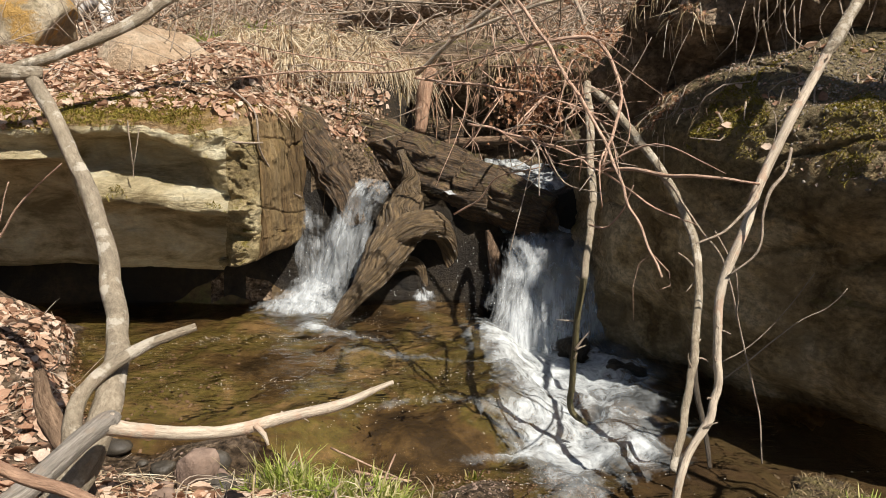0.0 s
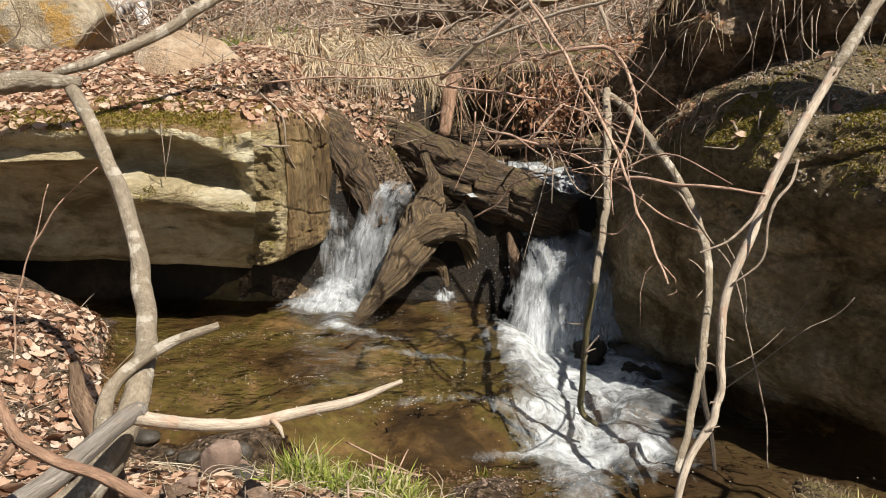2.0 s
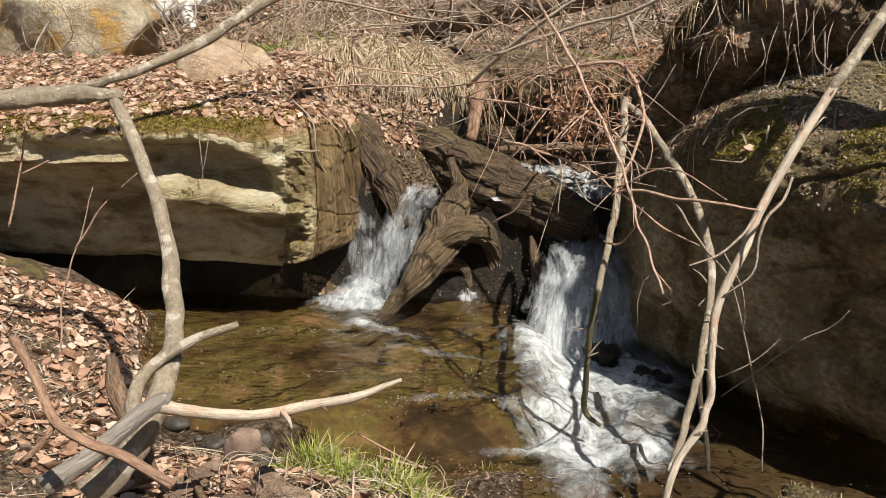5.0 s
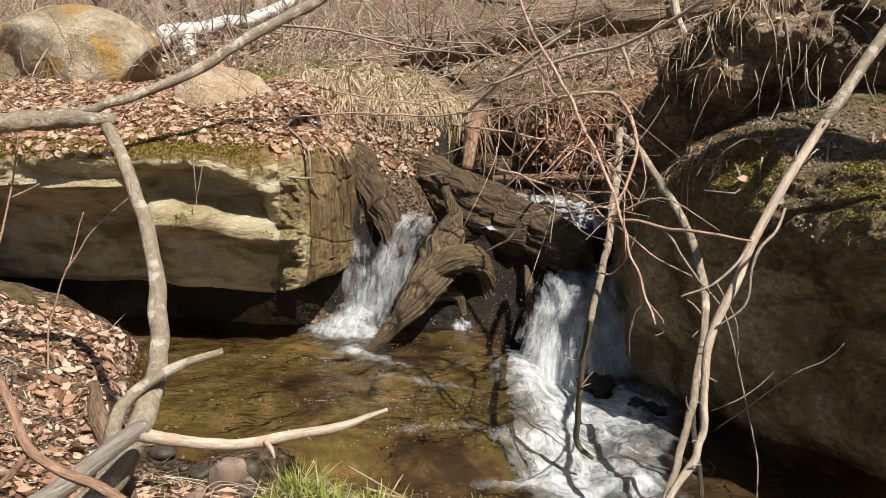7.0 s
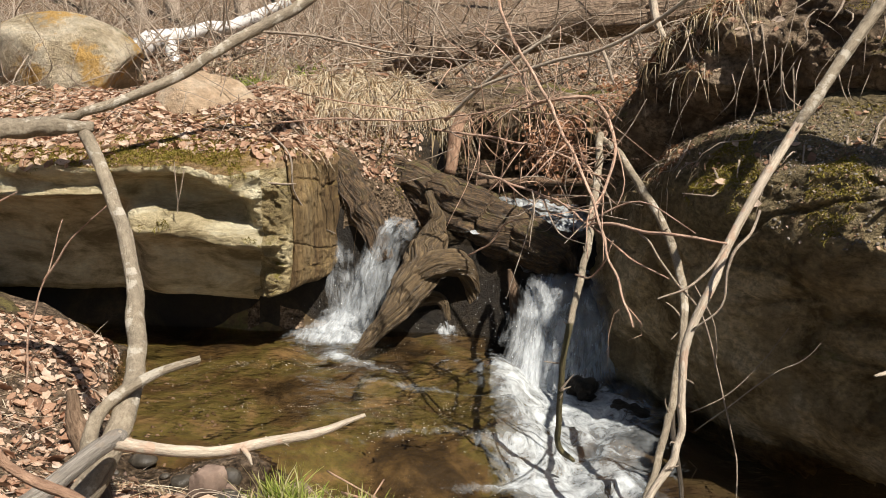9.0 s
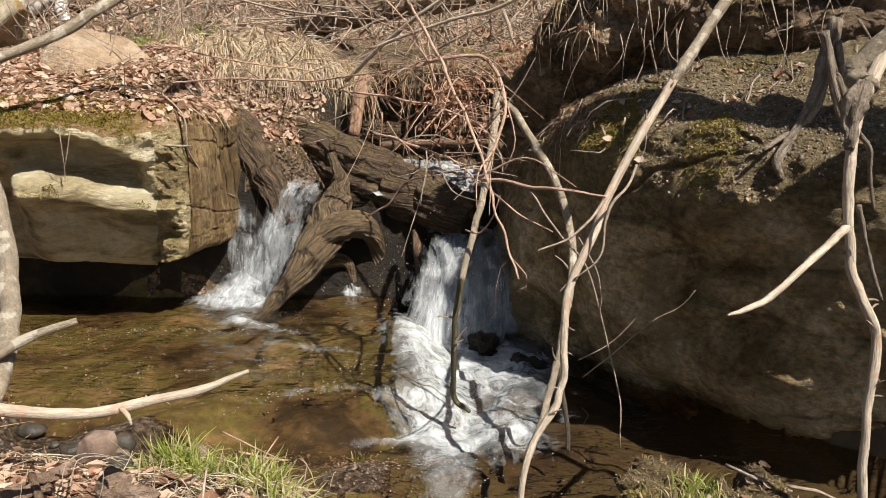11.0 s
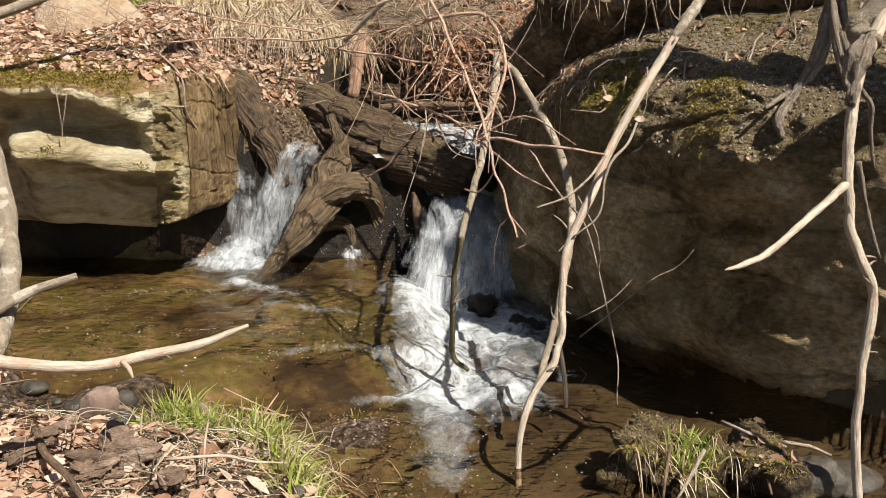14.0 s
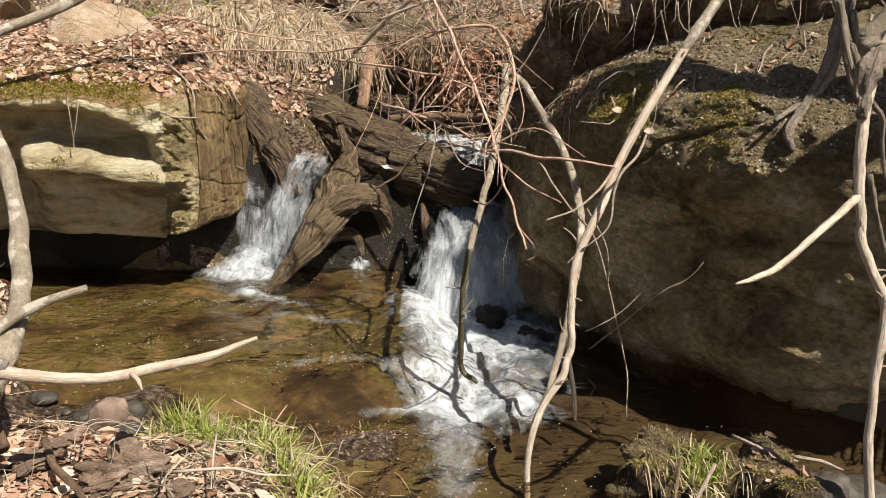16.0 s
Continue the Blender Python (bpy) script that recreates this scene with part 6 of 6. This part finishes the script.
part("limb", tube([(-3.326, 8.750, 2.599), (-3.239, 8.600, 2.328), (-3.197, 8.400, 2.089)], [0.07, 0.06, 0.06], 12, 0.05, 0.2, 0.02, 111), M_BIRCH, birch)

# stones at the water
single("brown_stone", rock_mesh((-0.75, 2.50, 0.12), (0.075, 0.06, 0.085), 120, 4, 0.25, cuts=18), M_STONE, "squarish brown stone at the water's edge", "stone", "bank stones")
rng = np.random.default_rng(33)
for k in range(26):
    x = rng.uniform(-1.5, 0.35)
    y = float(near_edge(x)) - rng.uniform(-0.05, 0.5)
    p, n = drop(x, y)
    s = rng.uniform(0.02, 0.06)
    single("bank_stone", rock_mesh(p + np.array([0, 0, s * 0.3]), (s, s * rng.uniform(0.7, 1), s * rng.uniform(0.5, 0.8)), 130 + k, 2, 0.3), M_STONE if k % 2 else M_DARKSTONE, "small brown stone on the near bank", "stone", "bank stones")
single("grey_stone", rock_mesh((1.705, 2.108, 0.000), (0.10, 0.09, 0.09), 165, 4, 0.4, cuts=9), M_DARKSTONE, "dark wet stone by the rock wall", "stone", "bank stones")
single("flat_stone", rock_mesh((1.852, 2.150, -0.030), (0.13, 0.12, 0.06), 166, 4, 0.2, cuts=5), M_DARKSTONE, "flat glossy wet stone in the shallow water", "stone", "bank stones")


STONES = [rock_mesh((0, 0, 0), (1, 1, 1), 40 + k, 1, 0.3, cuts=6) for k in range(14)]


def pebbles(count, box, size, seed):
    rng = np.random.default_rng(seed)
    out = []
    for k in range(count):
        p, n = drop(rng.uniform(box[0], box[1]), rng.uniform(box[2], box[3]), 1.58 if box[0] > 1 else 6.0)
        if p is None or n[2] < 0.2:
            continue
        s = size[0] + (size[1] - size[0]) * rng.random() ** 3
        v, f = STONES[rng.integers(14)]
        a, b, c = basis(n + rng.normal(size=3) * 0.3, rng)
        v = v * np.array([s, s * rng.uniform(0.5, 0.95), s * rng.uniform(0.25, 0.6)])
        out.append((p + n * s * 0.15 + v[:, :1] * a + v[:, 1:2] * b + v[:, 2:] * c, f))
    return joined(out)


single("gravel", pebbles(9000, (1.45, 3.0, 2.5, 4.0), (0.002, 0.013), 400), M_GRAVEL, "grey gravel and pebbles on the slope above the rock wall", "gravel", kind="stuff")

single("gravel", pebbles(2600, (-0.3, 0.6, 2.1, 2.9), (0.002, 0.011), 3000), M_STONE, "wet gravel of a low bar in the stream", "gravel", kind="stuff")
single("gravel", pebbles(900, (-2.0, -0.9, 2.6, 4.2), (0.003, 0.016), 4000), M_STONE, "small stones along the muddy margin of the pool", "gravel", kind="stuff")

# rotten wood and sticks on the near bank
for k, (at, size) in enumerate([((-0.519, 1.984, 0.190), (0.085, 0.06, 0.05)), ((-0.531, 1.864, 0.200), (0.06, 0.04, 0.035)), ((-0.788, 1.990, 0.200), (0.05, 0.04, 0.02)), ((-0.319, 1.828, 0.190), (0.05, 0.035, 0.02)), ((-0.775, 2.144, 0.180), (0.045, 0.04, 0.02))]):
    single("rotten_wood", rock_mesh(at, size, 170 + k, 5, 1.6, cuts=9, turn=0.5 * k), M_ROT, "crumbling dark rotten wood chunk on the near bank", "wood chunk", "rotten wood")
single("bark_flake", rock_mesh((-0.408, 1.979, 0.200), (0.016, 0.012, 0.008), 172, 3, 0.6, cuts=6), M_BARE, "white flake of birch bark on the near bank", "bark flake")
for k, (pts, r, m) in enumerate([([(-0.340, 1.905, 0.210), (-0.180, 1.905, 0.220), (-0.089, 1.887, 0.210), (-0.002, 1.947, 0.170)], 0.005, M_BARE), ([(-0.262, 2.091, 0.240), (-0.244, 1.970, 0.220), (-0.216, 1.822, 0.200)], 0.004, M_BARE), ([(-0.323, 2.560, 0.160), (-0.201, 2.455, 0.150), (-0.064, 2.361, 0.130)], 0.0035, M_RED), ([(-0.107, 2.501, 0.160), (-0.124, 2.413, 0.150), (-0.141, 2.332, 0.140)], 0.003, M_RED), ([(-0.247, 2.429, 0.140), (-0.149, 2.379, 0.140), (-0.054, 2.370, 0.130)], 0.005, M_RED), ([(-0.664, 2.023, 0.200), (-0.693, 2.115, 0.240), (-0.657, 2.189, 0.250), (-0.514, 2.227, 0.200)], 0.002, M_TWIG), ([(-0.655, 2.041, 0.200), (-0.671, 2.156, 0.240), (-0.603, 2.184, 0.240), (-0.540, 2.198, 0.200)], 0.0025, M_TWIG), ([(-0.787, 2.100, 0.220), (-0.696, 1.948, 0.220), (-0.557, 1.781, 0.220), (-0.475, 1.664, 0.220)], 0.012, M_BROWNWOOD), ([(-0.294, 1.743, 0.220), (-0.343, 1.837, 0.220), (-0.330, 1.932, 0.240)], 0.003, M_TWIG)]):
    limb("bank_stick", pts, [r, r * 0.95, r * 0.8, r * 0.5], m, "dry stick lying on the near bank", "stick", 7, 880 + k, 0.15, group="bank sticks")

# far trees
rng = np.random.default_rng(5)
for k in range(26):
    x, y = rng.uniform(-16, 16), rng.uniform(11, 26)
    p, n = drop(x, y, 30)
    r = rng.uniform(0.06, 0.2)
    tree = thing("bare_tree", p, "bare grey tree trunk on the wooded hillside", "tree", "far trees")
    top = p + np.array([rng.normal() * 0.5, rng.normal() * 0.5, rng.uniform(7, 12)])
    mid = (p + top) / 2 + rng.normal(size=3) * 0.15
    part("trunk", tube([p - np.array([0, 0, 0.2]), mid, top], [r, r * 0.8, r * 0.3], 10, 0.3, 0.08, 0.03, 500 + k), M_TWIG, tree)
    for q in range(5):
        f = rng.uniform(0.35, 0.95)
        a = p + (top - p) * f
        d = np.array([rng.normal(), rng.normal(), 0.8])
        part("limb", tube([a, a + d * 0.6, a + d * rng.uniform(1.0, 1.8) + np.array([0, 0, 0.3])], [r * 0.35, r * 0.25, r * 0.1], 6, 0.2, 0.05, 0.02, 600 + k * 9 + q), M_TWIG, tree)

# spray
rng = np.random.default_rng(9)
drops = []
for c, s, n in (((-0.62, 4.75, 0.25), (0.2, 0.1, 0.12), 120), ((0.55, 4.3, 0.25), (0.25, 0.2, 0.2), 200), ((0.32, 4.75, 0.35), (0.10, 0.05, 0.2), 70), ((-0.1, 5.0, 0.15), (0.08, 0.05, 0.05), 40)):
    for _ in range(int(0.6 * n)):
        p = np.asarray(c) + rng.normal(size=3) * np.asarray(s)
        if p[2] < 0.05:
            continue
        r = rng.uniform(0.0012, 0.0032)
        v = np.array([(1, 0, 0), (-1, 0, 0), (0, 1, 0), (0, -1, 0), (0, 0, 1.5), (0, 0, -1.5)]) * r + p
        drops.append((v, [[0, 2, 4], [2, 1, 4], [1, 3, 4], [3, 0, 4], [2, 0, 5], [1, 2, 5], [3, 1, 5], [0, 3, 5]]))
single("spray", joined(drops), M_DROP, "white drops of spray round the falls", "spray", kind="stuff")

# glossy beads added on the riffles in place of sun glints
beads = []
rng = np.random.default_rng(10)
ball, ball_faces = rock_mesh((0, 0, 0), (1, 1, 1), 1, 1, 0.0, cuts=0)
for c, spread, turn, n in (((-0.95, 4.05), (0.45, 0.05), 0.0, 240), ((-0.65, 3.35), (0.35, 0.05), 0.1, 200), ((-0.25, 4.35), (0.35, 0.15), 0.0, 220), ((-0.05, 3.12), (0.40, 0.04), 0.05, 200), ((0.05, 3.45), (0.25, 0.06), 0.0, 160), ((0.15, 2.65), (0.28, 0.14), 0.0, 300), ((0.75, 2.5), (0.3, 0.25), 0.0, 160), ((-1.5, 3.9), (0.2, 0.15), 0.0, 120)):
    for _ in range(int(1.3 * n)):
        x, y = c[0] + rng.normal() * spread[0], c[1] + rng.normal() * spread[1]
        if rng.random() > 0.5 * (1 + vnoise(np.array([x * 9]), np.array([y * 14]), 0, 12)[0] * 1.6):
            continue
        r = rng.uniform(0.001, 0.0032)
        z = float(water_level(np.array([x]), np.array([y]))[0]) + 0.004
        beads.append((ball * r * np.array([1.3, 1.0, 0.8]) + np.array([x, y, z]), ball_faces))
single("bubbles", joined(beads), M_BEAD, "tiny glossy beads standing in for sun glints on the riffles", "bubbles", kind="stuff")
